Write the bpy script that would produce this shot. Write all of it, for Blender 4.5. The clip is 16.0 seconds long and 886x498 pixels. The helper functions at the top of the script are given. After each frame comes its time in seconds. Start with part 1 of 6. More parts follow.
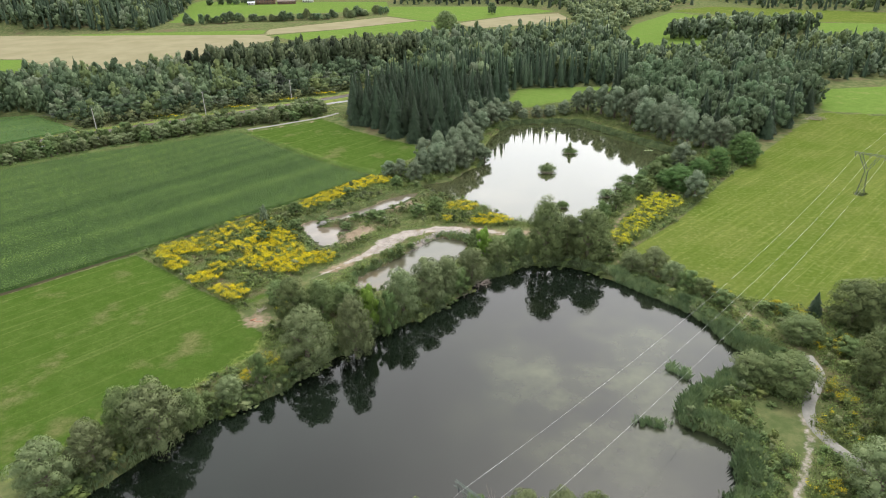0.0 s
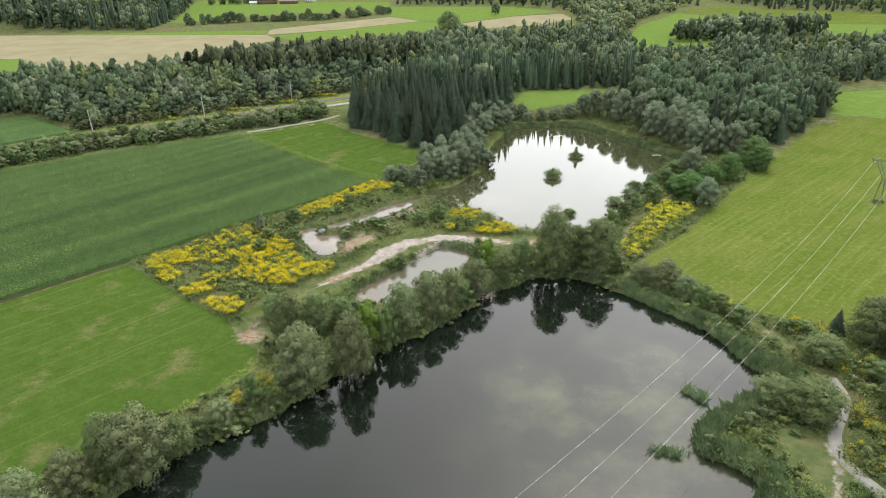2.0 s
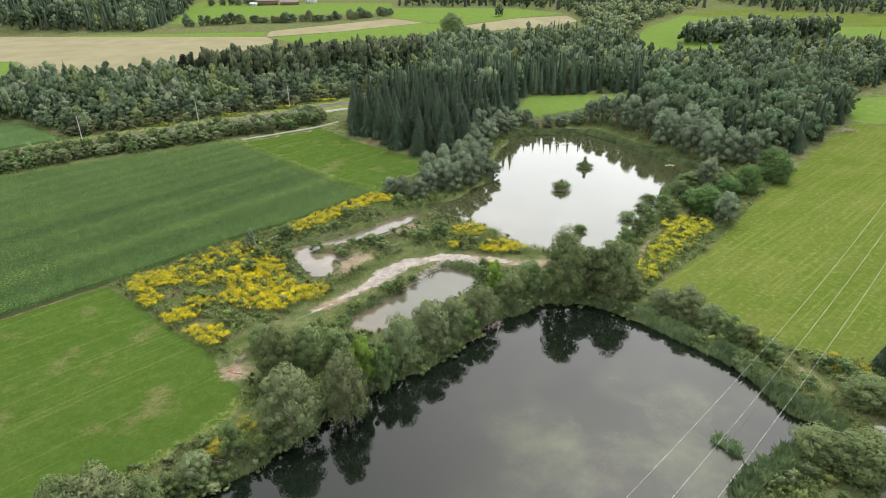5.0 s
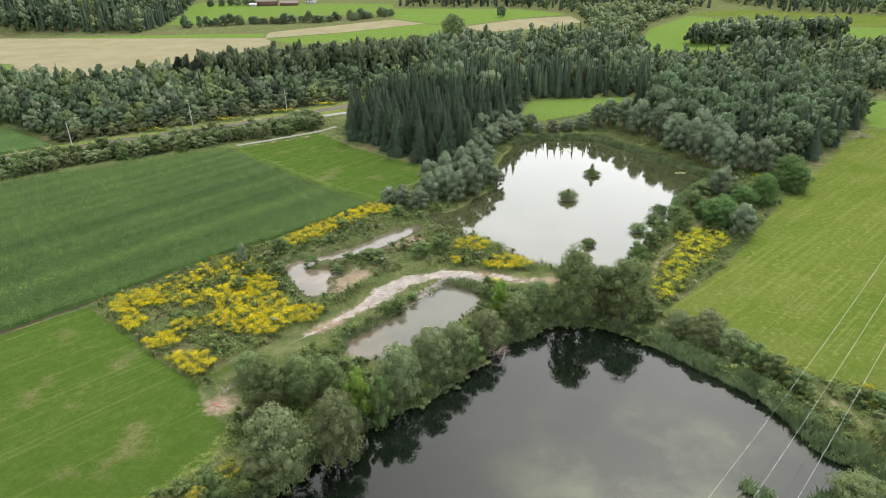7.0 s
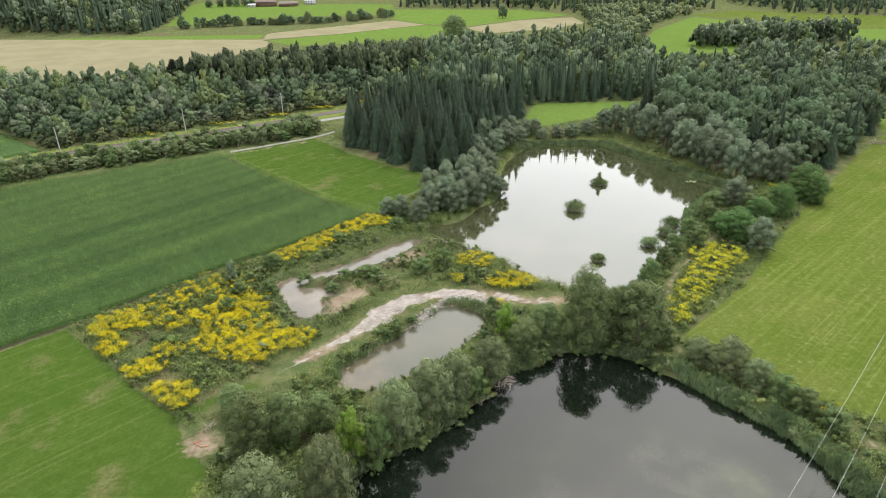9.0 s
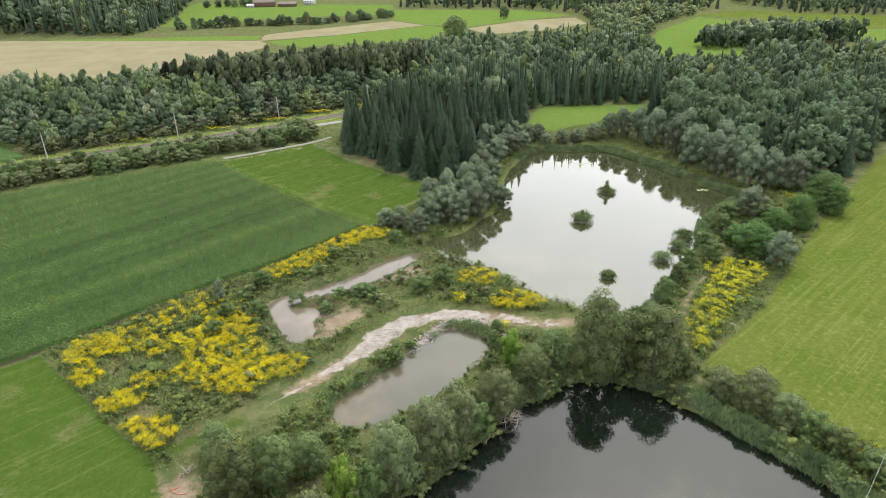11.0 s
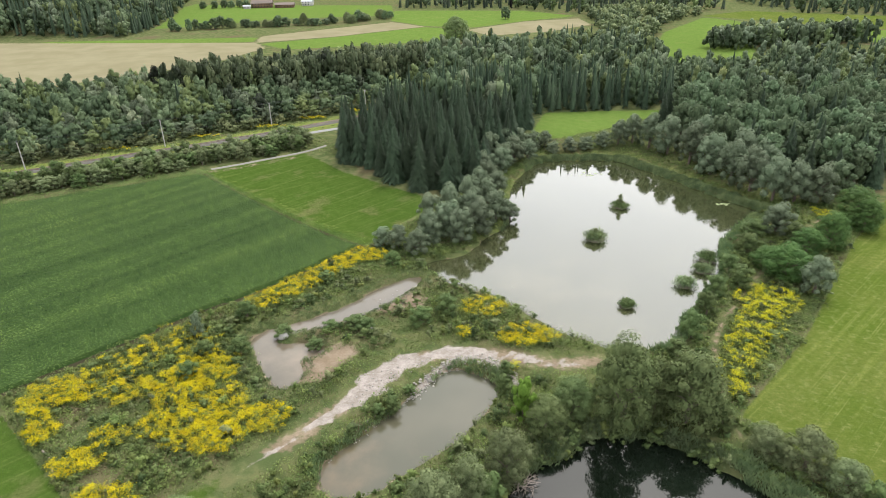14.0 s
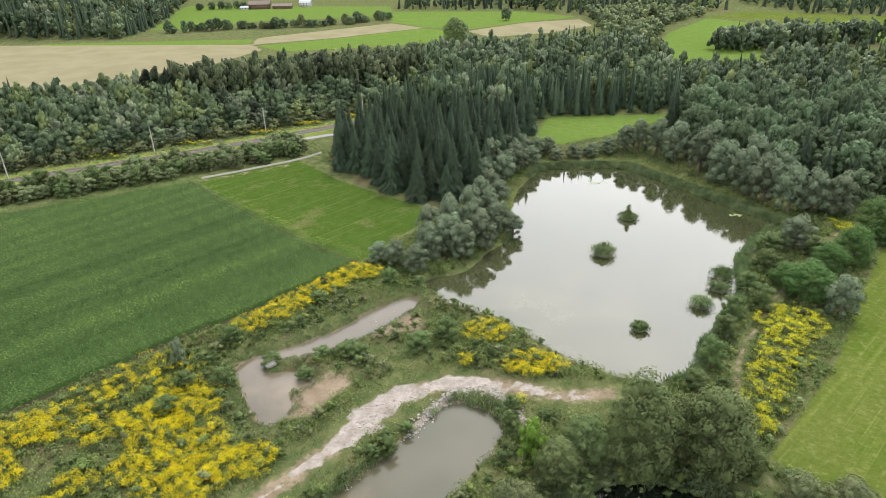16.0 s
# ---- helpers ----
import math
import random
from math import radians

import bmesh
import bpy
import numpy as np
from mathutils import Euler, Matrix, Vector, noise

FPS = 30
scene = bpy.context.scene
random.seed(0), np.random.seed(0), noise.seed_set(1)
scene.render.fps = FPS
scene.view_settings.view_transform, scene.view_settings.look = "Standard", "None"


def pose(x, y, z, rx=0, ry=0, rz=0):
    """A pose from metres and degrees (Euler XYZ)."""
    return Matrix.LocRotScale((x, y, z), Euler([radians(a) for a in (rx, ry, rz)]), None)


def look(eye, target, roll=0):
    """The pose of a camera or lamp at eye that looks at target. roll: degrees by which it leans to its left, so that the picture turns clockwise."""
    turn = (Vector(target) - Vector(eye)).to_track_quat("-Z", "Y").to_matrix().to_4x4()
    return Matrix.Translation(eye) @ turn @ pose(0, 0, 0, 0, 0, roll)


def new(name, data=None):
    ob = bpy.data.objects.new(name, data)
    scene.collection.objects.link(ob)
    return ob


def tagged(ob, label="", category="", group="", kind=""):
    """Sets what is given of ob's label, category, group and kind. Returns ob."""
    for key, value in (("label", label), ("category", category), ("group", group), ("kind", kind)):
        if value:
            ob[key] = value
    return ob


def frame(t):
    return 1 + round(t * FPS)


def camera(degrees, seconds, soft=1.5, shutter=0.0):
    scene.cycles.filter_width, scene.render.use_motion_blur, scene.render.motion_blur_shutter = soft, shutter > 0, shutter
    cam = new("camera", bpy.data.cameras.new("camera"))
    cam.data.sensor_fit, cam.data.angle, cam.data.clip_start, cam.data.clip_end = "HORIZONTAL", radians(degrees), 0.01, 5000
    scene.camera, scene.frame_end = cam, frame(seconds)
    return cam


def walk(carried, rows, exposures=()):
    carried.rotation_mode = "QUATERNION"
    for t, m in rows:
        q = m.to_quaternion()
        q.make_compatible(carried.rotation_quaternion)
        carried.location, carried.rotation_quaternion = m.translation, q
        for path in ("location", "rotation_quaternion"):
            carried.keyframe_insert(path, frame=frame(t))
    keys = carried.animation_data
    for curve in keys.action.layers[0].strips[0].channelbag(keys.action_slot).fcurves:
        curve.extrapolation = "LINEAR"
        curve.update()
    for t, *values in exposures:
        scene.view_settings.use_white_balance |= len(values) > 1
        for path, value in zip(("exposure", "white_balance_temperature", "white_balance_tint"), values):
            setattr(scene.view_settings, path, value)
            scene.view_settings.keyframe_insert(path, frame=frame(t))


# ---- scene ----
cam = camera(73.0, 16.0, soft=0.85)
# seconds, eye, yaw, pitch, roll
PATH = [
    (0.0, (0.00, 0.00, 75.00), 0.000, -24.704, -1.125),
    (0.5, (-0.06, 1.84, 74.92), 0.060, -24.706, -1.099),
    (1.0, (-0.07, 3.66, 74.90), 0.123, -24.700, -1.073),
    (1.5, (-0.13, 5.46, 74.93), 0.177, -24.701, -1.046),
    (2.0, (-0.14, 7.15, 74.96), 0.226, -24.706, -1.018),
    (2.5, (-0.21, 8.77, 74.95), 0.262, -24.708, -1.012),
    (3.0, (-0.27, 10.55, 74.97), 0.312, -24.708, -0.995),
    (3.5, (-0.28, 12.76, 74.97), 0.334, -24.693, -0.976),
    (4.0, (-0.31, 15.17, 75.01), 0.355, -24.652, -0.963),
    (6.5, (-0.38, 28.16, 75.12), 0.515, -24.621, -0.977),
    (7.0, (-0.44, 30.71, 75.17), 0.548, -24.619, -1.004),
    (7.5, (-0.43, 33.25, 75.24), 0.582, -24.608, -1.014),
    (8.0, (-0.47, 35.88, 75.26), 0.590, -24.600, -1.008),
    (8.5, (-0.55, 38.56, 75.23), 0.588, -24.587, -0.997),
    (9.0, (-0.67, 41.18, 75.25), 0.599, -24.592, -0.992),
    (11.5, (-0.83, 54.39, 75.28), 0.672, -24.605, -1.060),
    (12.0, (-1.00, 57.06, 75.15), 0.647, -24.595, -1.076),
    (12.5, (-1.12, 59.81, 75.01), 0.636, -24.576, -1.098),
    (13.0, (-1.21, 62.62, 74.91), 0.644, -24.569, -1.115),
    (13.5, (-1.30, 65.36, 74.95), 0.666, -24.565, -1.125),
    (14.0, (-1.32, 67.99, 74.95), 0.678, -24.571, -1.138),
    (14.5, (-1.26, 70.66, 74.93), 0.679, -24.576, -1.166),
    (15.0, (-1.28, 73.32, 74.88), 0.688, -24.563, -1.198),
    (15.5, (-1.28, 75.93, 74.86), 0.679, -24.532, -1.219),
    (16.0, (-1.33, 78.56, 74.87), 0.671, -24.524, -1.230),
]


def aim(eye, yaw, pitch, roll):
    a, b = radians(yaw), radians(pitch)
    way = Vector((-math.sin(a) * math.cos(b), math.cos(a) * math.cos(b), math.sin(b)))
    return look(eye, Vector(eye) + way, roll)


walk(cam, [(t, aim(eye, yaw, pitch, roll)) for t, eye, yaw, pitch, roll in PATH])

# ---- sky and sun ----
SUN_ELEVATION, SUN_AZIMUTH = 58.0, 25.0      # degrees; azimuth clockwise from +y
world = bpy.data.worlds.new("sky")
scene.world = world
world.use_nodes = True
wn, wl = world.node_tree.nodes, world.node_tree.links
wn.clear()
w_out = wn.new("ShaderNodeOutputWorld")
w_bg = wn.new("ShaderNodeBackground")
w_sky = wn.new("ShaderNodeTexSky")
w_sky.sky_type = "NISHITA"
w_sky.sun_disc = False
w_sky.sun_elevation = radians(SUN_ELEVATION)
w_sky.sun_rotation = radians(SUN_AZIMUTH)
w_sky.air_density, w_sky.dust_density, w_sky.ozone_density = 1.0, 8.0, 1.0
w_co = wn.new("ShaderNodeTexCoord")
w_noise = wn.new("ShaderNodeTexNoise")
w_noise.inputs["Scale"].default_value = 2.2
w_noise.inputs["Detail"].default_value = 6.0
w_noise.inputs["Roughness"].default_value = 0.55
w_ramp = wn.new("ShaderNodeMapRange")
w_ramp.inputs["From Min"].default_value, w_ramp.inputs["From Max"].default_value = 0.35, 0.68
w_ramp.inputs["To Min"].default_value, w_ramp.inputs["To Max"].default_value = 0.94, 1.06
w_bw = wn.new("ShaderNodeHueSaturation")
w_bw.inputs["Saturation"].default_value = 0.42
w_mul = wn.new("ShaderNodeVectorMath")
w_mul.operation = "SCALE"
wl.new(w_co.outputs["Generated"], w_noise.inputs["Vector"])
wl.new(w_noise.outputs["Fac"], w_ramp.inputs["Value"])
w_cloud = wn.new("ShaderNodeMix")
w_cloud.data_type = "RGBA"
w_cloud.inputs[0].default_value = 0.42
w_cloud.inputs[7].default_value = (15.0, 15.4, 16.8, 1)
wl.new(w_sky.outputs["Color"], w_cloud.inputs[6])
wl.new(w_cloud.outputs[2], w_bw.inputs["Color"])
wl.new(w_bw.outputs["Color"], w_mul.inputs[0])
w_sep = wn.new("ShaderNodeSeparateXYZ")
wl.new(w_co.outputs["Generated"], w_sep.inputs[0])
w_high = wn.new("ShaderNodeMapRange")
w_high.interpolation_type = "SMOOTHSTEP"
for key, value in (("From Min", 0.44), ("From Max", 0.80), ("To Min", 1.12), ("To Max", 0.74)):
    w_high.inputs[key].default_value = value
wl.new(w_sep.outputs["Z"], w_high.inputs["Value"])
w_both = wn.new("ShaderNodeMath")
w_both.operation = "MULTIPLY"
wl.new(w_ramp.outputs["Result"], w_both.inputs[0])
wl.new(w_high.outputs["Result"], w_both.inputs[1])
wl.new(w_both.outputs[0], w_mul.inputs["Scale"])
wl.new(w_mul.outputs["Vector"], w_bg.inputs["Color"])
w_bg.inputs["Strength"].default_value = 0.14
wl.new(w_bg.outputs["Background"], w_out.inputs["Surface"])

sun = new("sun", bpy.data.lights.new("sun", "SUN"))
sun.data.energy, sun.data.angle, sun.data.color = 1.3, radians(12), (1.0, 0.97, 0.93)
a, e = radians(SUN_AZIMUTH), radians(SUN_ELEVATION)
sun.matrix_basis = look((0, 0, 200), (-math.sin(a) * math.cos(e) * 100, -math.cos(a) * math.cos(e) * 100, 200 - math.sin(e) * 100))
scene.view_settings.exposure = 1.02


# ---- materials ----
class Mat:
    """A small builder of node materials."""

    def __init__(self, name):
        self.m = bpy.data.materials.new(name)
        self.m.use_nodes = True
        self.n, self.l = self.m.node_tree.nodes, self.m.node_tree.links
        self.n.clear()
        self.out = self.n.new("ShaderNodeOutputMaterial")
        self.b = self.n.new("ShaderNodeBsdfPrincipled")
        self.l.new(self.b.outputs[0], self.out.inputs["Surface"])

    def pos(self):
        return self.n.new("ShaderNodeNewGeometry").outputs["Position"]

    def noise(self, scale, detail=4.0, rough=0.6, vec=None, dist=0.0):
        t = self.n.new("ShaderNodeTexNoise")
        t.inputs["Scale"].default_value, t.inputs["Detail"].default_value = scale, detail
        t.inputs["Roughness"].default_value, t.inputs["Distortion"].default_value = rough, dist
        self.l.new(vec if vec else self.pos(), t.inputs["Vector"])
        return t.outputs["Fac"]

    def turned(self, degrees, sx, sy):
        m = self.n.new("ShaderNodeMapping")
        m.vector_type = "TEXTURE"
        m.inputs["Rotation"].default_value = (0, 0, radians(degrees))
        m.inputs["Scale"].default_value = (sx, sy, 1)
        self.l.new(self.pos(), m.inputs["Vector"])
        return m.outputs["Vector"]

    def ramp(self, fac, lo, hi, a=0.0, b=1.0):
        t = self.n.new("ShaderNodeMapRange")
        t.interpolation_type = "SMOOTHSTEP"
        for k, v in zip(("From Min", "From Max", "To Min", "To Max"), (lo, hi, a, b)):
            t.inputs[k].default_value = v
        self.l.new(fac, t.inputs["Value"])
        return t.outputs["Result"]

    def math(self, op, a, b):
        t = self.n.new("ShaderNodeMath")
        t.operation = op
        for k, v in enumerate((a, b)):
            if isinstance(v, (int, float)):
                t.inputs[k].default_value = v
            else:
                self.l.new(v, t.inputs[k])
        return t.outputs[0]

    def mix(self, fac, a, b):
        t = self.n.new("ShaderNodeMix")
        t.data_type = "RGBA"
        for key, v in ((0, fac), (6, a), (7, b)):
            if isinstance(v, (int, float)):
                t.inputs[key].default_value = v
            elif isinstance(v, tuple):
                t.inputs[key].default_value = (*v, 1)
            else:
                self.l.new(v, t.inputs[key])
        return t.outputs[2]

    def attr(self, name):
        t = self.n.new("ShaderNodeAttribute")
        t.attribute_name = name
        s = self.n.new("ShaderNodeSeparateColor")
        self.l.new(t.outputs["Color"], s.inputs[0])
        return (*s.outputs[:3], t.outputs["Alpha"])

    def bump(self, height, strength, distance):
        t = self.n.new("ShaderNodeBump")
        t.inputs["Strength"].default_value, t.inputs["Distance"].default_value = strength, distance
        self.l.new(height, t.inputs["Height"])
        self.l.new(t.outputs[0], self.b.inputs["Normal"])

    def done(self, colour=None, rough=0.8, metal=0.0, spec=0.3):
        if isinstance(colour, tuple):
            self.b.inputs["Base Color"].default_value = (*colour, 1)
        elif colour:
            self.l.new(colour, self.b.inputs["Base Color"])
        if isinstance(rough, (int, float)):
            self.b.inputs["Roughness"].default_value = rough
        else:
            self.l.new(rough, self.b.inputs["Roughness"])
        self.b.inputs["Metallic"].default_value = metal
        self.b.inputs["Specular IOR Level"].default_value = spec
        return self.m


def foliage(name, dark, light, tip, through_light=0.18):
    """Leaves: hue varies leaf by leaf, clump by clump and plant by plant."""
    k = Mat(name)
    geo = k.n.new("ShaderNodeNewGeometry")
    obj = k.n.new("ShaderNodeObjectInfo")
    leaf = geo.outputs["Random Per Island"]
    plant = obj.outputs["Random"]
    c = k.mix(k.ramp(k.noise(0.35, 3), 0.35, 0.65), dark, light)
    c = k.mix(k.math("MULTIPLY", leaf, 0.30), c, tip)
    hsv = k.n.new("ShaderNodeHueSaturation")
    k.l.new(c, hsv.inputs["Color"])
    tone = k.n.new("ShaderNodeAttribute")
    tone.attribute_name = "tone"
    tone = tone.outputs["Fac"]
    k.l.new(k.math("ADD", k.ramp(plant, 0, 1, 0.486, 0.508), k.math("MULTIPLY", tone, -0.035)), hsv.inputs["Hue"])
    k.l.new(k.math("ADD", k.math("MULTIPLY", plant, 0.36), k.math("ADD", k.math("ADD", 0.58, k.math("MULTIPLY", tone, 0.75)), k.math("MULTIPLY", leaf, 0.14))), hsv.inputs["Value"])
    k.done(hsv.outputs["Color"], 0.65, 0.0, 0.10)
    tr = k.n.new("ShaderNodeBsdfTranslucent")
    k.l.new(hsv.outputs["Color"], tr.inputs["Color"])
    sh = k.n.new("ShaderNodeMixShader")
    sh.inputs[0].default_value = through_light
    k.l.new(k.b.outputs[0], sh.inputs[1])
    k.l.new(tr.outputs[0], sh.inputs[2])
    k.l.new(sh.outputs[0], k.out.inputs["Surface"])
    return k.m


M_WILLOW = foliage("willow_leaves", (0.096, 0.132, 0.056), (0.162, 0.202, 0.090), (0.250, 0.285, 0.150))
M_SILVER = foliage("silver_willow_leaves", (0.098, 0.137, 0.077), (0.159, 0.204, 0.125), (0.235, 0.277, 0.180))
M_POPLAR = foliage("poplar_leaves", (0.058, 0.088, 0.042), (0.090, 0.122, 0.058), (0.135, 0.165, 0.088))
M_ALDER = foliage("alder_leaves", (0.082, 0.124, 0.044), (0.134, 0.180, 0.068), (0.200, 0.244, 0.108))
M_LIGHT = foliage("young_poplar_leaves", (0.130, 0.235, 0.034), (0.165, 0.280, 0.044), (0.220, 0.330, 0.075), 0.35)
M_FRESH = foliage("fresh_tree_leaves", (0.060, 0.125, 0.034), (0.092, 0.170, 0.046), (0.140, 0.215, 0.080), 0.3)
M_BUSH = foliage("bush_leaves", (0.064, 0.106, 0.034), (0.106, 0.154, 0.052), (0.165, 0.215, 0.086))
M_SPRUCE = foliage("spruce_needles", (0.027, 0.047, 0.025), (0.042, 0.066, 0.036), (0.064, 0.090, 0.053), 0.1)
M_FOREST = foliage("forest_leaves", (0.062, 0.104, 0.050), (0.110, 0.162, 0.082), (0.178, 0.230, 0.130))
M_HERB = foliage("herb_leaves", (0.088, 0.138, 0.036), (0.150, 0.196, 0.058), (0.225, 0.255, 0.095), 0.3)
M_DRYHERB = foliage("dry_herb_stems", (0.140, 0.120, 0.065), (0.210, 0.180, 0.105), (0.280, 0.240, 0.150))
M_REED = foliage("reed_blades", (0.140, 0.215, 0.100), (0.205, 0.280, 0.130), (0.290, 0.345, 0.180), 0.35)
M_GOLD = foliage("goldenrod_flowers", (0.34, 0.275, 0.004), (0.50, 0.425, 0.005), (0.58, 0.53, 0.015), 0.25)
M_GOLDPALE = foliage("pale_goldenrod_flowers", (0.30, 0.28, 0.006), (0.44, 0.41, 0.010), (0.52, 0.52, 0.030), 0.25)
M_CORN = foliage("maize_leaves", (0.074, 0.140, 0.030), (0.105, 0.182, 0.042), (0.175, 0.262, 0.085), 0.3)


def bark(name, c):
    k = Mat(name)
    n = k.noise(6, 5, 0.7)
    k.bump(n, 0.5, 0.05)
    return k.done(k.mix(n, tuple(v * 0.6 for v in c), tuple(v * 1.4 for v in c)), 0.9)


M_BARK = bark("bark", (0.11, 0.09, 0.07))
M_DEADWOOD = bark("dead_wood", (0.24, 0.20, 0.17))


def plain(name, c, rough=0.6, metal=0.0, vary=0.25, scale=3.0):
    k = Mat(name)
    n = k.noise(scale, 5, 0.65)
    return k.done(k.mix(n, tuple(v * (1 - vary) for v in c), tuple(min(1, v * (1 + vary)) for v in c)), rough, metal)


M_STEEL = plain("painted_steel", (0.075, 0.095, 0.078), 0.6, 0.0)
M_WIRE = plain("aluminium_wire", (0.42, 0.42, 0.41), 0.6, 0.2, 0.05)
M_MAST = plain("weathered_mast", (0.30, 0.29, 0.27), 0.8)
M_INSULATOR = plain("dark_insulator", (0.05, 0.05, 0.06), 0.3)
M_ROCK = plain("pale_limestone", (0.30, 0.29, 0.265), 0.9)
M_BALLAST = plain("brown_ballast", (0.085, 0.080, 0.068), 0.95, 0, 0.4, 1.2)
M_RAIL = plain("rusty_rail", (0.16, 0.11, 0.08), 0.5, 0.5)
M_ASPHALT = plain("pale_asphalt", (0.17, 0.17, 0.17), 0.9, 0, 0.2, 0.6)
M_TRACKGRAVEL = plain("pale_gravel", (0.160, 0.156, 0.138), 0.95, 0, 0.3, 1.5)
M_PLASTER = plain("white_plaster", (0.40, 0.39, 0.37), 0.9, 0, 0.06)
M_ROOF = plain("brown_roof_tiles", (0.125, 0.100, 0.088), 0.85, 0, 0.3)
M_ROOFGREY = plain("grey_sheet_roof", (0.30, 0.31, 0.33), 0.6)
M_TIMBER = plain("dark_timber_boards", (0.12, 0.075, 0.045), 0.85)
M_GLASS = plain("dark_window_glass", (0.03, 0.035, 0.04), 0.1)


def water(name, deep, shallow, ripple, cx, cy, reach, stain, ior=1.4):
    """Murky water: a mirror surface over a body colour, with a paler shoal round (cx, cy)."""
    k = Mat(name)
    p = k.turned(0, 1, 1)
    off = k.n.new("ShaderNodeVectorMath")
    off.operation = "DISTANCE"
    k.l.new(p, off.inputs[0])
    off.inputs[1].default_value = (cx, cy, 0)
    near = k.ramp(off.outputs["Value"], reach, reach * 0.15)
    blot = k.ramp(k.noise(0.055, 6, 0.6), 0.38, 0.78)
    c = k.mix(k.ramp(k.noise(0.03, 3), 0.4, 0.65), deep, shallow)
    c = k.mix(k.math("MULTIPLY", near, blot), c, stain)
    wave = k.noise(1.0, 3, 0.5, k.turned(25, 0.9, 0.35))
    wide = k.noise(0.05, 2, 0.5)
    k.bump(k.math("MULTIPLY", wave, k.ramp(wide, 0.42, 0.62, 0.15, 1.0)), ripple, 0.05)
    k.done(c, 0.03, 0.0, 0.5)
    k.b.inputs["IOR"].default_value = ior
    return k.m


M_LAKE = water("dark_lake_water", (0.003, 0.005, 0.003), (0.005, 0.008, 0.005), 0.10, 34, 98, 42, (0.058, 0.066, 0.034), 1.37)
M_RIVER = water("pale_river_water", (0.10, 0.13, 0.12), (0.13, 0.16, 0.15), 0.1, 200, 740, 10, (0.16, 0.18, 0.16))
M_POOL = water("muddy_pool_water", (0.070, 0.062, 0.044), (0.090, 0.076, 0.054), 0.04, -36, 174, 26, (0.150, 0.122, 0.088), 1.38)
M_BOARD = plain("orange_board", (0.26, 0.13, 0.08), 0.7)
M_TILE = plain("red_clay", (0.28, 0.09, 0.05), 0.7)
M_PONDN = water("olive_pond_water", (0.026, 0.031, 0.013), (0.034, 0.038, 0.017), 0.05, 20, 205, 40, (0.066, 0.064, 0.036), 1.64)
M_POND2 = water("brown_pond_water", (0.046, 0.048, 0.030), (0.062, 0.060, 0.039), 0.04, -17, 144, 17, (0.150, 0.104, 0.064), 1.42)


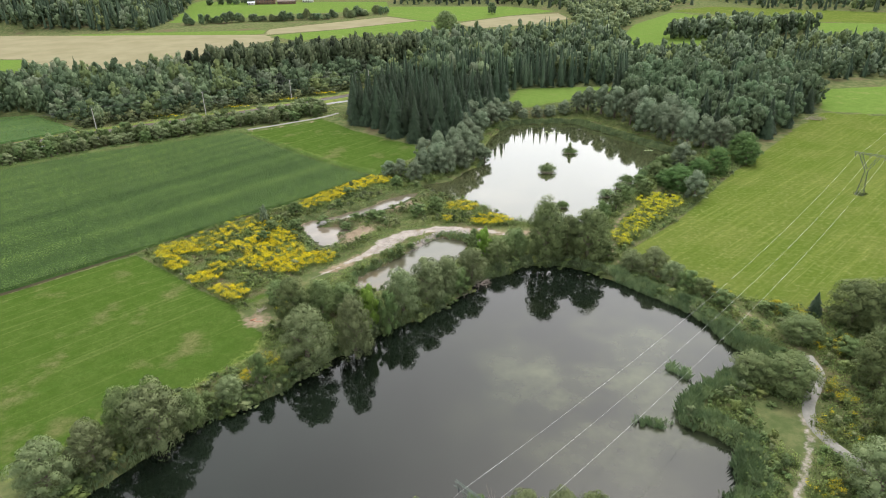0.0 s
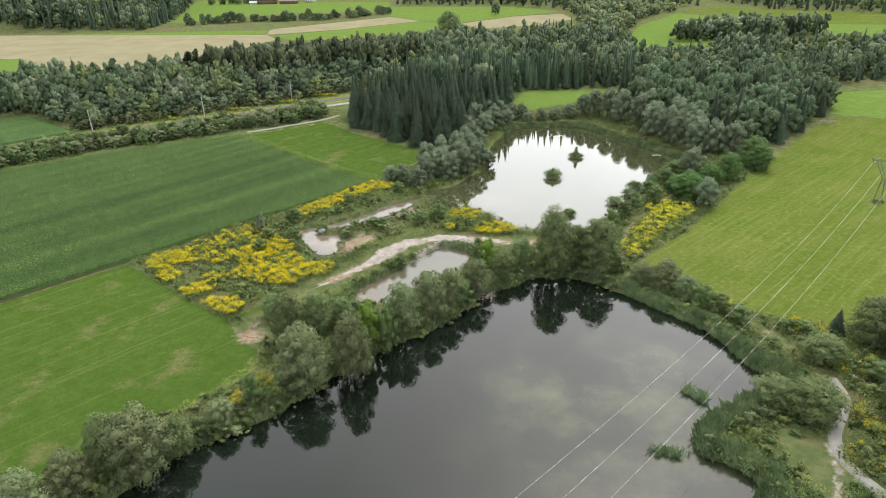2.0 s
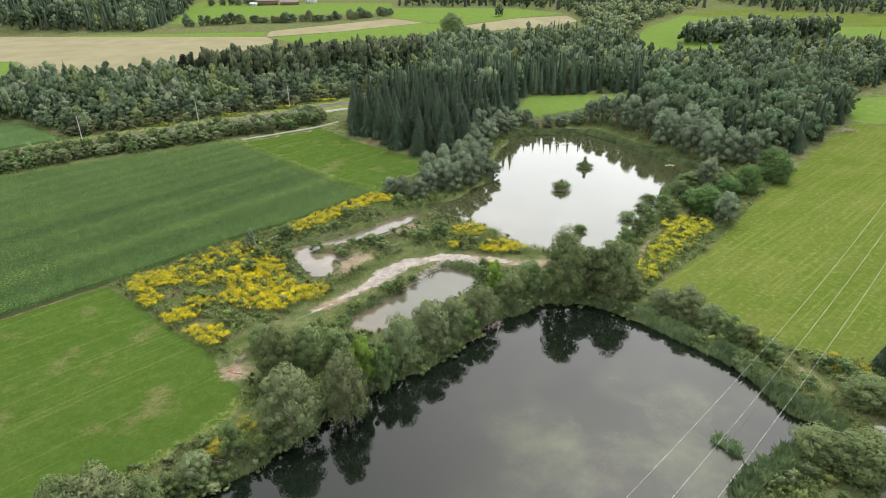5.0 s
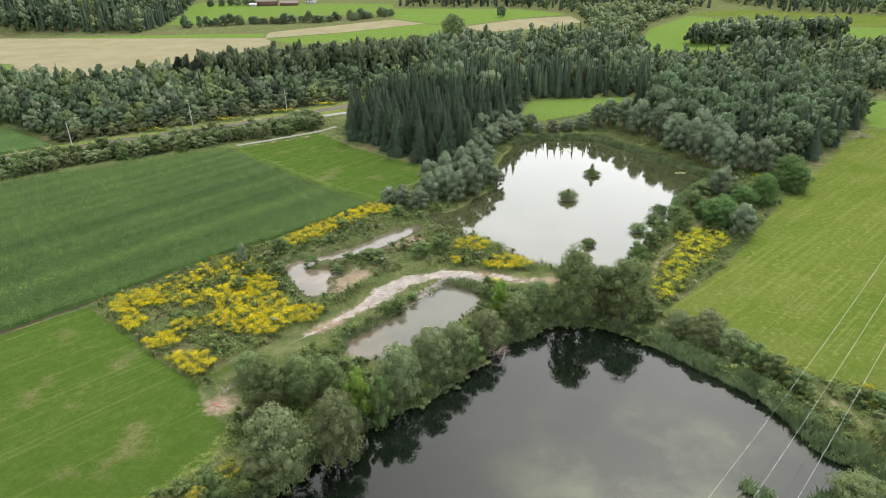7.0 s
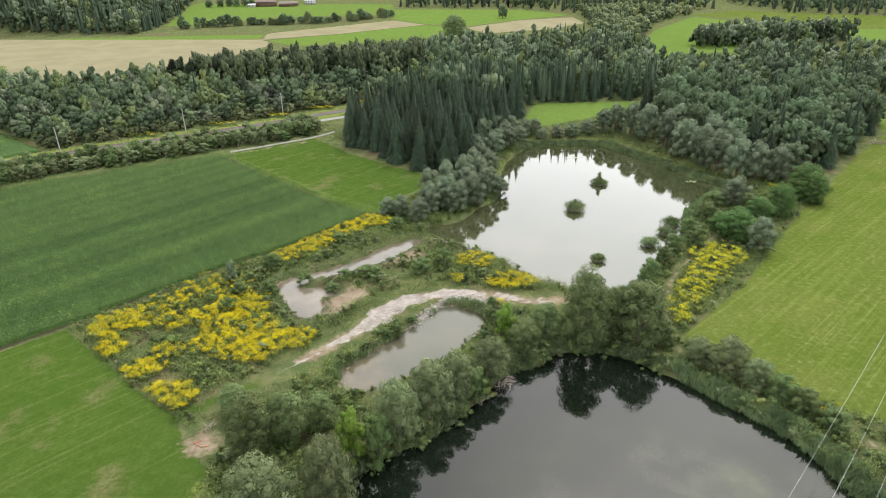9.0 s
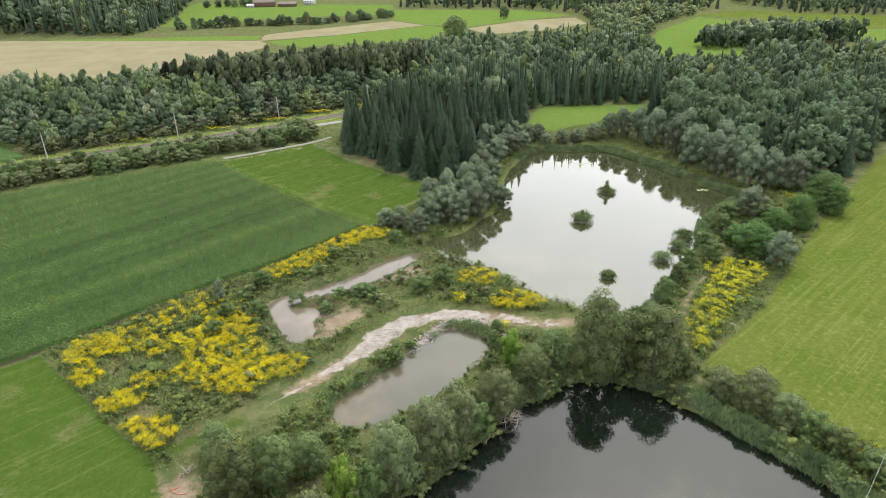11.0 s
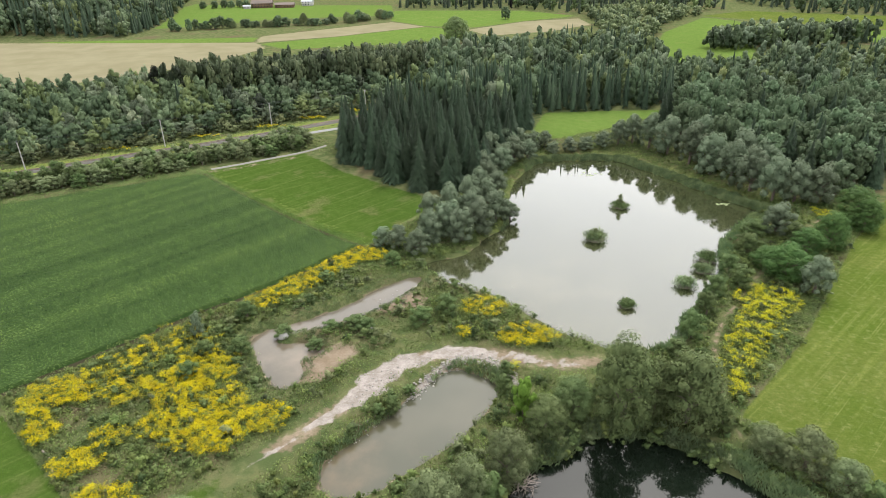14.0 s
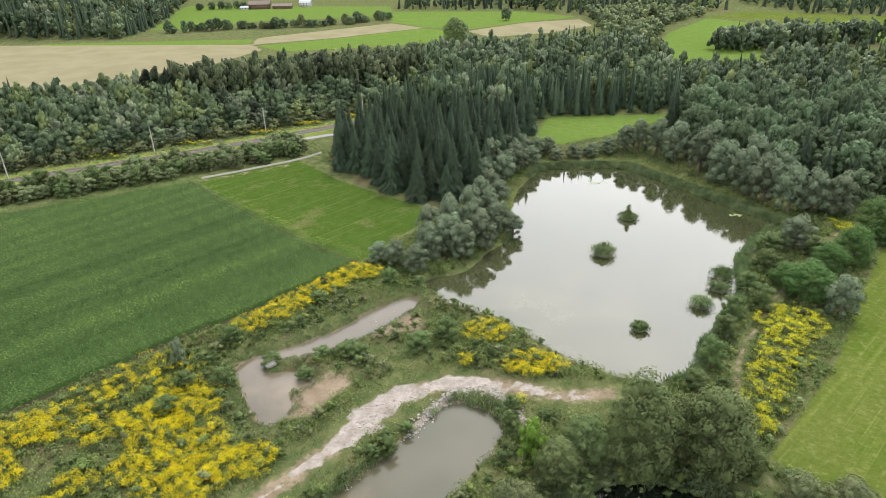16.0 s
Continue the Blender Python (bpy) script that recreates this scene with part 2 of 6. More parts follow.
def ground_material():
    k = Mat("valley_ground")
    lawn, mown, green, wheat = k.attr("fields")
    gravel, bare, maize, verge = k.attr("tracks")
    fine, mid, wide = k.noise(3.0, 6, 0.78), k.noise(0.30, 5, 0.6), k.noise(0.045, 4, 0.55)
    rough = k.mix(k.ramp(mid, 0.35, 0.65), (0.062, 0.084, 0.030), (0.121, 0.127, 0.055))
    rough = k.mix(k.ramp(wide, 0.5, 0.72), rough, (0.109, 0.088, 0.051))
    c = k.mix(k.math("MULTIPLY", fine, 0.5), rough, (0.025, 0.035, 0.017))
    tuft = k.ramp(k.noise(1.3, 6, 0.8), 0.35, 0.68)
    # left lawn, cut lately: yellowish patches and faint wheel lines
    la = k.mix(k.ramp(mid, 0.3, 0.7), (0.035, 0.064, 0.011), (0.048, 0.077, 0.016))
    la = k.mix(k.ramp(k.noise(0.075, 5, 0.62), 0.54, 0.70, 0, 0.7), la, (0.118, 0.106, 0.050))
    la = k.mix(k.ramp(k.noise(1.0, 2, 0.5, k.turned(46, 60, 1.1)), 0.52, 0.70, 0, 0.32), la, (0.105, 0.122, 0.040))
    la = k.mix(k.ramp(k.noise(1.0, 2, 0.5, k.turned(46, 90, 4.0)), 0.56, 0.70, 0, 0.3), la, (0.038, 0.075, 0.014))
    la = k.mix(k.math("MULTIPLY", tuft, 0.72), la, (0.033, 0.056, 0.011))
    la = k.mix(k.ramp(fine, 0.58, 0.80, 0, 0.3), la, (0.175, 0.225, 0.050))
    # mown meadow with windrow stripes
    stripe = k.noise(1.0, 3, 0.6, k.turned(42, 55, 1.5))
    stripe2 = k.noise(1.0, 2, 0.6, k.turned(42, 30, 0.55))
    mo = k.mix(k.ramp(wide, 0.35, 0.7), (0.060, 0.085, 0.015), (0.086, 0.100, 0.025))
    mo = k.mix(k.ramp(stripe, 0.46, 0.70, 0, 0.42), mo, (0.134, 0.152, 0.038))
    mo = k.mix(k.ramp(stripe2, 0.56, 0.72, 0, 0.4), mo, (0.176, 0.184, 0.064))
    mo = k.mix(k.math("MULTIPLY", tuft, 0.72), mo, (0.045, 0.074, 0.012))
    mo = k.mix(k.ramp(fine, 0.58, 0.80, 0, 0.3), mo, (0.175, 0.225, 0.050))
    sward = k.noise(0.75, 6, 0.75)
    mo = k.mix(k.ramp(sward, 0.50, 0.72, 0, 0.6), mo, (0.150, 0.160, 0.058))
    mo = k.mix(k.ramp(sward, 0.48, 0.28, 0, 0.6), mo, (0.048, 0.074, 0.012))
    la = k.mix(k.ramp(sward, 0.52, 0.74, 0, 0.45), la, (0.064, 0.092, 0.022))
    la = k.mix(k.ramp(sward, 0.48, 0.28, 0, 0.6), la, (0.034, 0.060, 0.010))
    gr = k.mix(k.ramp(mid, 0.3, 0.7), (0.077, 0.121, 0.027), (0.097, 0.143, 0.034))
    gr = k.mix(k.ramp(k.noise(1.0, 3, 0.6, k.turned(-42, 50, 1.4)), 0.5, 0.7, 0, 0.5), gr, (0.127, 0.148, 0.046))
    gr = k.mix(k.ramp(wide, 0.46, 0.66, 0, 0.45), gr, (0.085, 0.140, 0.028))
    gr = k.mix(k.ramp(k.noise(0.09, 4, 0.6), 0.56, 0.72, 0, 0.5), gr, (0.150, 0.148, 0.062))
    gr = k.mix(k.math("MULTIPLY", tuft, 0.55), gr, (0.051, 0.092, 0.015))
    gr = k.mix(k.ramp(fine, 0.58, 0.80, 0, 0.3), gr, (0.175, 0.225, 0.050))
    wh = k.mix(k.ramp(wide, 0.3, 0.7), (0.150, 0.137, 0.082), (0.178, 0.163, 0.102))
    wh = k.mix(k.ramp(k.noise(1.0, 3, 0.6, k.turned(5, 90, 3)), 0.45, 0.7, 0, 0.5), wh, (0.160, 0.143, 0.090))
    gv = k.mix(k.ramp(k.noise(0.55, 6, 0.7), 0.3, 0.7), (0.150, 0.130, 0.108), (0.305, 0.278, 0.255))
    gv = k.mix(k.math("MULTIPLY", fine, 0.5), gv, (0.192, 0.168, 0.148))
    ba = k.mix(k.ramp(mid, 0.3, 0.7), (0.135, 0.104, 0.072), (0.225, 0.180, 0.135))
    ba = k.mix(k.math("MULTIPLY", tuft, 0.55), ba, (0.123, 0.098, 0.061))
    ba = k.mix(k.ramp(fine, 0.58, 0.80, 0, 0.3), ba, (0.175, 0.225, 0.050))
    mz = k.mix(fine, (0.034, 0.033, 0.019), (0.058, 0.051, 0.031))
    ve = k.mix(k.ramp(mid, 0.3, 0.7), (0.098, 0.132, 0.034), (0.145, 0.160, 0.048))
    edge = k.math("MULTIPLY", k.math("SUBTRACT", k.noise(0.8, 5, 0.7), 0.5), 0.75)
    for mask, col in ((lawn, la), (mown, mo), (green, gr), (verge, ve), (wheat, wh), (maize, mz), (bare, ba), (gravel, gv)):
        soft = k.ramp(k.math("ADD", mask, edge), 0.38, 0.62)
        c = k.mix(soft, c, col)
    k.bump(k.math("ADD", fine, k.math("MULTIPLY", mid, 2.0)), 0.7, 0.25)
    return k.done(c, 1.0, 0, 0.0)


M_GROUND = ground_material()

# ---- plan: shores and fields, metres ----
LAKE = [(-100, 30), (-84, 48), (-68, 61), (-58, 70.5), (-52.5, 78.5), (-47.3, 86.7), (-42, 90.3), (-35.5, 93.6), (-31, 98.5), (-27.6, 103), (-23, 109), (-16, 116), (-12, 119.5), (-3.6, 124.5),
        (2, 131), (8, 140), (11.5, 144), (17.7, 145), (22, 151), (34, 150.5), (43.5, 143), (50.8, 133.8), (58, 126), (61.6, 117.4), (62.1, 109.6), (65.5, 106.5), (67.5, 104),
        (58.8, 99.5), (50, 94.7), (44.9, 91.4), (42, 85.2), (47.9, 82), (49.8, 79), (48.4, 73.5), (45.5, 67), (36, 65.5), (20, 64), (0, 63), (-20, 57), (-45, 38), (-70, 20)]
POND_N = [(-9.2, 222.3), (4.0, 226.9), (10.4, 240.5), (16.9, 247.3), (19.1, 260.0), (21.8, 287.3), (32.4, 312.7), (39.5, 321.7), (52.8, 322.5), (73.8, 321.2), (77.5, 310.1), (85.9, 295.5), (95.5, 273.1), (102.8, 260.2), (106.3, 258.0),
          (97.7, 253.2), (86.1, 239.5), (77.9, 228.4), (73.7, 213.8), (66.5, 205.4), (58.5, 194.2), (53.6, 189.8), (50.4, 181.5), (40.9, 174.3), (31.1, 179.3), (23.0, 185.4), (16.8, 193.5), (9.9, 202.3), (-0.9, 208.9), (-8.3, 218.7)]
POND_MID = [(-4.1, 169.5), (0.3, 171.7), (7.4, 168), (8.8, 164), (4.1, 155.8), (-1.3, 149), (-10, 141.5), (-17, 136.5), (-23, 138.5), (-24.6, 144.5), (-18, 151.5), (-10.8, 160)]
POND_SMALL = [(-8.9, 214), (-15.3, 212.2), (-21.7, 205.4), (-27.4, 197.8), (-34.4, 193.3), (-38.7, 190), (-45.4, 187), (-47.2, 183), (-42.7, 174.4), (-37.3, 165.3), (-33.6, 165.2),
              (-31.5, 170.5), (-34, 175.5), (-29.5, 176.5), (-29, 180), (-35, 182), (-40.5, 181.5), (-40, 185), (-33, 187.2), (-25.5, 190.8), (-19.8, 195.5), (-13.5, 202.8), (-8.4, 209)]
MAIZE = [(-26.4, 232), (-39, 216.6), (-50.5, 203), (-62, 194), (-74, 180), (-92, 161), (-115, 137), (-160, 95), (-260, 190), (-189, 249), (-158, 273), (-101, 301.5), (-72, 272), (-50, 251), (-35, 238)]
LAWN = [(-90.5, 160.5), (-76, 148.7), (-65.4, 139.5), (-53.3, 130.3), (-47.5, 122.5), (-41, 116), (-41, 108.5), (-48, 100), (-60, 88), (-72, 76), (-100, 52), (-200, 20), (-260, 60), (-160, 97), (-114, 138)]
MEADOW_W = [(-101, 303.5), (-64, 324.5), (-43.5, 300), (-4, 267), (-18, 247.5), (-26, 232), (-35, 238), (-50, 251), (-72, 272)]
MEADOW_E = [(51.5, 155), (76.4, 179.5), (119, 231), (131, 243), (172, 288), (203, 317), (240, 304), (420, 250), (420, 100), (200, 120), (112, 133), (98, 124), (85, 122), (75, 127), (67, 134.5), (58, 143)]
GREEN_E = [(205, 320), (226, 367), (250, 372), (420, 380), (420, 254), (240, 308)]
CLEARING = [(35, 341), (50, 385), (116, 388), (106, 378), (84, 358), (70, 352)]
WHEAT = [(-640, 700), (-178, 652), (-160, 620), (-185, 545), (-290, 452), (-352, 533), (-640, 560)]
GREEN_NW = [(-300, 455), (-350, 529), (-640, 556), (-640, 380), (-330, 420)]
STRIP_GREEN = [(-400, 682), (-188, 687), (-179, 655), (-380, 666)]
STUBBLE = [(-178, 652), (-184, 694), (-62, 788), (-24, 744), (-107, 684)]
GREEN_MID = [(-172, 645), (-107, 680), (-24, 740), (15, 714), (10, 650), (-60, 625), (-140, 610)]
PASTURE = [(-68, 910), (96, 880), (150, 814), (85, 776), (28, 730), (-24, 750), (-64, 800)]
STUBBLE_E = [(20, 712), (85, 772), (148, 790), (150, 735), (100, 690), (40, 670)]
GREEN_FAR = [(205, 670), (284, 778), (310, 730), (270, 680), (250, 580), (205, 485), (155, 500), (180, 610)]
MAIZE_FAR = [(284, 790), (354, 830), (520, 730), (470, 640), (386, 674), (340, 733)]
GREEN_FAR_E = [(386, 664), (470, 640), (430, 560), (350, 590)]
FARM_HILL = [(-322, 765), (-368, 966), (-372, 1040), (-78, 980), (-64, 852), (-204, 843), (-262, 793)]
MAIZE_NW = [(-248, 339), (-231, 344), (-187, 311), (-214, 288), (-330, 230), (-380, 280)]
SANDY_TRACK = [(-46, 133), (-39, 139), (-31, 148), (-25.5, 154.5), (-19.5, 162), (-14.3, 170.5), (-8, 174.6), (1, 176.6), (7.7, 175.3), (15, 173), (21.4, 171), (29, 172)]
RIM = [(-9, 162.5), (-5, 169), (-1, 173.3), (4.5, 174.6), (9.5, 170.5), (12, 164)]
NORTH_VERGE = [(-98, 303), (-82, 311), (-68, 319)]
EAST_PATH = [(76, 103), (74.6, 110), (72.4, 118.5), (69, 128), (57, 140), (47.8, 149.6), (48.7, 156), (53, 170), (57.4, 182), (71, 198.5), (88.5, 219), (105.7, 236.5), (124, 253)]
FORK_PATH = [(75.9, 103.8), (75.2, 97.8), (71.5, 93.2), (67.0, 88.4), (64.8, 83), (65.3, 78.6), (67.2, 73.2), (73, 66)]
FORK_PATH_W = [(64.2, 85.0), (63.0, 81.2), (61.8, 78.1), (58, 72.6), (53.6, 67.2), (46, 58)]
FIELD_ROAD = [(-99, 305.5), (-91, 310.4), (-83, 315), (-64, 326.5), (-56, 336)]
RAILWAY = [(-420, 150), (-300, 230), (-178, 306), (-132, 330.5), (-100, 348), (-67, 370), (-33, 394), (20, 435), (120, 520)]
VALLEY_ROAD = [(-420, 136), (-300, 217), (-175, 294), (-129, 318), (-95, 337), (-71, 355), (-46, 369), (-10, 396), (60, 455)]


def smooth(points, closed=True, rounds=2):
    p = np.array(points, float)
    for _ in range(rounds):
        q = np.roll(p, -1, 0) if closed else p[1:]
        b = p if closed else p[:-1]
        p2 = np.stack([b * 0.75 + q * 0.25, b * 0.25 + q * 0.75], 1).reshape(-1, 2)
        p = p2 if closed else np.vstack([p[:1], p2, p[-1:]])
    return p


def distance(points, x, y, closed=True):
    """Distance to an outline (negative inside) or to a line."""
    p = np.array(points, float)
    q = np.roll(p, -1, 0) if closed else p[1:]
    if np.size(x) < 64:
        p, d = p[:len(q), :, None], (q - p[:len(q)])[:, :, None]
        px, py = np.ravel(x)[None], np.ravel(y)[None]
        s = np.clip(((px - p[:, 0]) * d[:, 0] + (py - p[:, 1]) * d[:, 1]) / np.maximum(d[:, 0] ** 2 + d[:, 1] ** 2, 1e-9), 0, 1)
        near = np.hypot(px - p[:, 0] - s * d[:, 0], py - p[:, 1] - s * d[:, 1]).min(0).reshape(np.shape(x))
        if not closed:
            return near
        rise = np.where(d[:, 1] == 0, 1e-12, d[:, 1])
        cross = ((p[:, 1] > py) != (p[:, 1] + d[:, 1] > py)) & (px < d[:, 0] * (py - p[:, 1]) / rise + p[:, 0])
        return np.where((cross.sum(0) % 2 == 1).reshape(np.shape(x)), -near, near)
    best = np.full(x.shape, 1e9)
    inside = np.zeros(x.shape, bool)
    for (ax, ay), (bx, by) in zip(p, q):
        dx, dy = bx - ax, by - ay
        s = np.clip(((x - ax) * dx + (y - ay) * dy) / max(dx * dx + dy * dy, 1e-9), 0, 1)
        best = np.minimum(best, np.hypot(x - ax - s * dx, y - ay - s * dy))
        if closed and ay != by:
            inside ^= ((ay > y) != (by > y)) & (x < (bx - ax) * (y - ay) / (by - ay) + ax)
    return np.where(inside, -best, best) if closed else best


def ripple(x, y, scale, seed=0.0):
    """Cheap smooth noise, about -1 to 1."""
    u, v = x / scale + seed, y / scale - seed * 1.7
    return (np.sin(u * 1.7 + 2.1 * np.sin(v * 1.3)) + np.sin(v * 2.3 + 1.7 * np.sin(u * 1.9 + 1)) + np.sin((u + v) * 3.1 + np.sin(v * 4.1))) / 3


SHORES = [smooth(p) for p in (LAKE, POND_N, POND_MID, POND_SMALL)]


def shore_distance(x, y):
    d = np.full(np.shape(x), 1e9)
    for s in SHORES:
        d = np.minimum(d, distance(s, x, y))
    return d + 0.55 * ripple(x, y, 3.1, 4) + 0.3 * ripple(x, y, 1.3, 9)


def dry_height(x, y):
    """The valley floor, rising slowly up the valley, and the hills round it."""
    rise = 0.05 * 20 * np.logaddexp(0, (y - 250) / 20)
    basin = np.clip((distance(POND_N, x, y) - 4) / 30, 0, 1)
    rise = rise * basin * basin * (3 - 2 * basin)
    far = np.maximum(0, np.hypot(x * 0.8, y - 250) - 900)
    west = np.maximum(0, -x - 330 - 0.1 * np.maximum(0, y - 700)) * np.clip((y - 700) / 100, 0, 1)
    return 1.0 + rise + 0.12 * ripple(x, y, 23) + 0.05 * ripple(x, y, 7) + 0.25 * far + 0.28 * west


def height(x, y):
    x, y = np.asarray(x, float), np.asarray(y, float)
    d = shore_distance(x, y)
    bank = np.where(d > 0, 0.80 * d, 0.5 * d)
    return np.minimum(dry_height(x, y), np.maximum(bank, -1.8))


def mesh_from(name, verts, faces, smooth_faces=True):
    """A mesh from arrays; faces all with the same number of corners."""
    verts, faces = np.asarray(verts, np.float32), np.asarray(faces, np.int32)
    soft = verts[:, 3:6] if verts.shape[1] == 6 else None
    verts = verts[:, :3]
    me = bpy.data.meshes.new(name)
    n, k = faces.shape
    me.vertices.add(len(verts))
    me.vertices.foreach_set("co", verts.ravel())
    me.loops.add(n * k)
    me.loops.foreach_set("vertex_index", faces.ravel())
    me.polygons.add(n)
    me.polygons.foreach_set("loop_start", np.arange(0, n * k, k, dtype=np.int32))
    me.polygons.foreach_set("use_smooth", np.full(n, smooth_faces or soft is not None))
    me.update(calc_edges=True)
    if soft is not None:
        me.normals_split_custom_set_from_vertices(soft / np.maximum(np.linalg.norm(soft, axis=1), 1e-6)[:, None])
    return me


def placed(v, x, y, z, c, s, tall, squash=1.0):
    """Crown vertices turned, scaled and moved; their normals go along."""
    at = np.stack([v[:, 0] * c - v[:, 1] * s * squash + x, v[:, 0] * s + v[:, 1] * c * squash + y, v[:, 2] * tall + z], 1)
    if v.shape[1] == 3:
        return at
    k = math.hypot(c, s)
    return np.concatenate([at, np.stack([(v[:, 3] * c - v[:, 4] * s) / k, (v[:, 3] * s + v[:, 4] * c) / k, v[:, 5]], 1)], 1)


def steps(fine_a, fine_b, fine, lo, hi, growth, cap):
    """Grid lines: fine between two marks, coarser outward."""
    mid = list(np.arange(fine_a, fine_b + fine / 2, fine))
    up, s = [mid[-1]], fine
    while up[-1] < hi:
        s = min(s * growth, cap if up[-1] < 1200 else 80)
        up.append(up[-1] + s)
    down, s = [mid[0]], fine
    while down[-1] > lo:
        s = min(s * growth, cap if down[-1] > -800 else 80)
        down.append(down[-1] - s)
    return np.array(down[:0:-1] + mid + up[1:])


def sand_flats(x, y):
    """Bare sand beside the muddy pool."""
    s = 1.1 * np.exp(-((x + 14.5) ** 2 / 70 + (y - 198.5) ** 2 / 34)) + 1.1 * np.exp(-((x + 27) ** 2 / 34 + (y - 175.5) ** 2 / 26)) + 0.9 * np.exp(-((x + 30) ** 2 / 16 + (y - 169) ** 2 / 12))
    return s + 0.45 * s * ripple(x, y, 2.6, 7) + 0.3 * s * ripple(x, y, 1.1, 2)


def build_ground():
    xs = steps(-98, 128, 1.5, -2200, 2200, 1.08, 9)
    ys = steps(54, 262, 1.5, -900, 2600, 1.05, 6)
    X, Y = np.meshgrid(xs, ys)
    x, y = X.ravel(), Y.ravel()
    z = height(x, y)
    w, n = len(xs), len(ys)
    i = (np.arange(n - 1)[:, None] * w + np.arange(w - 1)).ravel()
    me = mesh_from("ground", np.stack([x, y, z], 1), np.stack([i, i + 1, i + w + 1, i + w], 1))

    def mask(points, soft=1.6, rounds=0):
        return np.clip(0.5 - distance(smooth(points, True, rounds), x, y) / (2 * soft), 0, 1)

    def band(points, half, soft=1.2):
        return np.clip(0.5 + (half - distance(smooth(points, False), x, y, False)) / (2 * soft), 0, 1)

    dry = np.clip((shore_distance(x, y) - 0.4) / 1.5, 0, 1)
    lawn = np.maximum(np.max([mask(LAWN, 0.9), mask(MEADOW_W), mask(CLEARING, 2)], 0), 0.62 * band([(-60, 124), (-50, 131), (-40, 139)], 3.0, 3))
    mown = np.maximum(mask(MEADOW_E, 0.9), mask(MAIZE_FAR, 4))
    green = np.max([mask(CLEARING, 2)] + [mask(p, s) for p, s in ((GREEN_E, 2), (GREEN_NW, 4), (STRIP_GREEN, 3), (GREEN_MID, 4),
                                            (PASTURE, 4), (GREEN_FAR, 4), (GREEN_FAR_E, 4), (FARM_HILL, 4))], 0)
    wheat = np.max([mask(p, 4) for p in (WHEAT, STUBBLE, STUBBLE_E)], 0)
    maize = np.max([mask(MAIZE), mask(MAIZE_NW, 3)], 0)
    wide = (0.9 + 2.9 * np.exp(-(((x + 15) ** 2 + (y - 167) ** 2) / 120)) + 1.6 * np.exp(-(((x - 3) ** 2 + (y - 175) ** 2) / 90)) + 1.0 * ripple(x, y, 4) + 0.8 * ripple(x, y, 1.7, 3) + 0.5 * ripple(x, y, 0.9, 6)) * np.clip((y - 130) / 20, 0.3, 1) - 0.4
    sandy = np.clip(0.5 + (wide - distance(smooth(SANDY_TRACK, False), x, y, False)) / 2.4, 0, 1)
    shelf = sand_flats(x, y)
    shelf += 0.6 * np.exp(-((x - 14) ** 2 / 25 + (y - 146) ** 2 / 4))
    rim = band(RIM, 1.0, 0.8)
    gravel = np.max([sandy, 0.7 * rim, band(FORK_PATH, 1.5) * 0.55, band(FORK_PATH_W, 0.9) * 0.7, 0.45 * band(EAST_PATH, 0.7)], 0)
    heap = np.clip(1.25 - np.hypot((x + 44.5) / (5.0 + 2.0 * ripple(x, y, 2.3, 1)), (y - 122.5) / (4.8 + 2.0 * ripple(x, y, 1.9, 5))) * 0.75, 0, 1)
    shore = shore_distance(x, y)
    bare = np.max([0.68 * band(EAST_PATH, 0.9), 0.56 * band(NORTH_VERGE, 3.5, 4), np.clip(shelf, 0, 1), heap * 0.62, np.where((shore < 0.3) & (x < 12) & (y > 130), 0.6, 0), 0.6 * band(SANDY_TRACK, 3.0, 2.0) * (y > 146)], 0)
    verge = np.max([band(RAILWAY, 9, 2), 0.58 * band([(-100, 304), (-68, 274), (-44, 251), (-23, 234)], 3, 6), 0.3 * band(FORK_PATH, 5, 2), 0.6 * band([(-40, 113), (-43, 106), (-52, 95), (-63, 84), (-75, 72), (-104, 48)], 3.5, 5), 0.45 * np.clip((16 - distance(POND_N, x, y)) / 4, 0, 1) * (y > 236)], 0)
    for name, chans in (("fields", (lawn, mown, green, wheat)), ("tracks", (gravel, bare, maize, verge))):
        at = me.attributes.new(name, "FLOAT_COLOR", "POINT")
        at.data.foreach_set("color", np.stack(chans, 1).astype(np.float32).ravel())
    me.materials.append(M_GROUND)
    tagged(new("ground", me), "flat valley floor of meadows, stubble fields, rough grass and pale gravel tracks", "ground", kind="structure")


build_ground()


def water_sheet(name, outline, z, mat, label):
    """A water surface that runs a little under its banks."""
    p = smooth(outline)
    c = p.mean(0)
    bm = bmesh.new()
    out = []
    n = np.roll(p, -1, 0) - np.roll(p, 1, 0)
    n = np.stack([n[:, 1], -n[:, 0]], 1) / np.maximum(np.linalg.norm(n, axis=1), 1e-6)[:, None]
    area = np.sum(p[:, 0] * np.roll(p[:, 1], -1) - np.roll(p[:, 0], -1) * p[:, 1])
    p = p + n * (1.2 if area > 0 else -1.2)
    vs = [bm.verts.new((x, y, z)) for x, y in p]
    f = bm.faces.new(vs)
    if f.normal.z < 0:
        f.normal_flip()
    bmesh.ops.triangulate(bm, faces=[f])
    me = bpy.data.meshes.new(name)
    bm.to_mesh(me)
    bm.free()
    me.materials.append(mat)
    return tagged(new(name, me), label, "water", kind="structure")


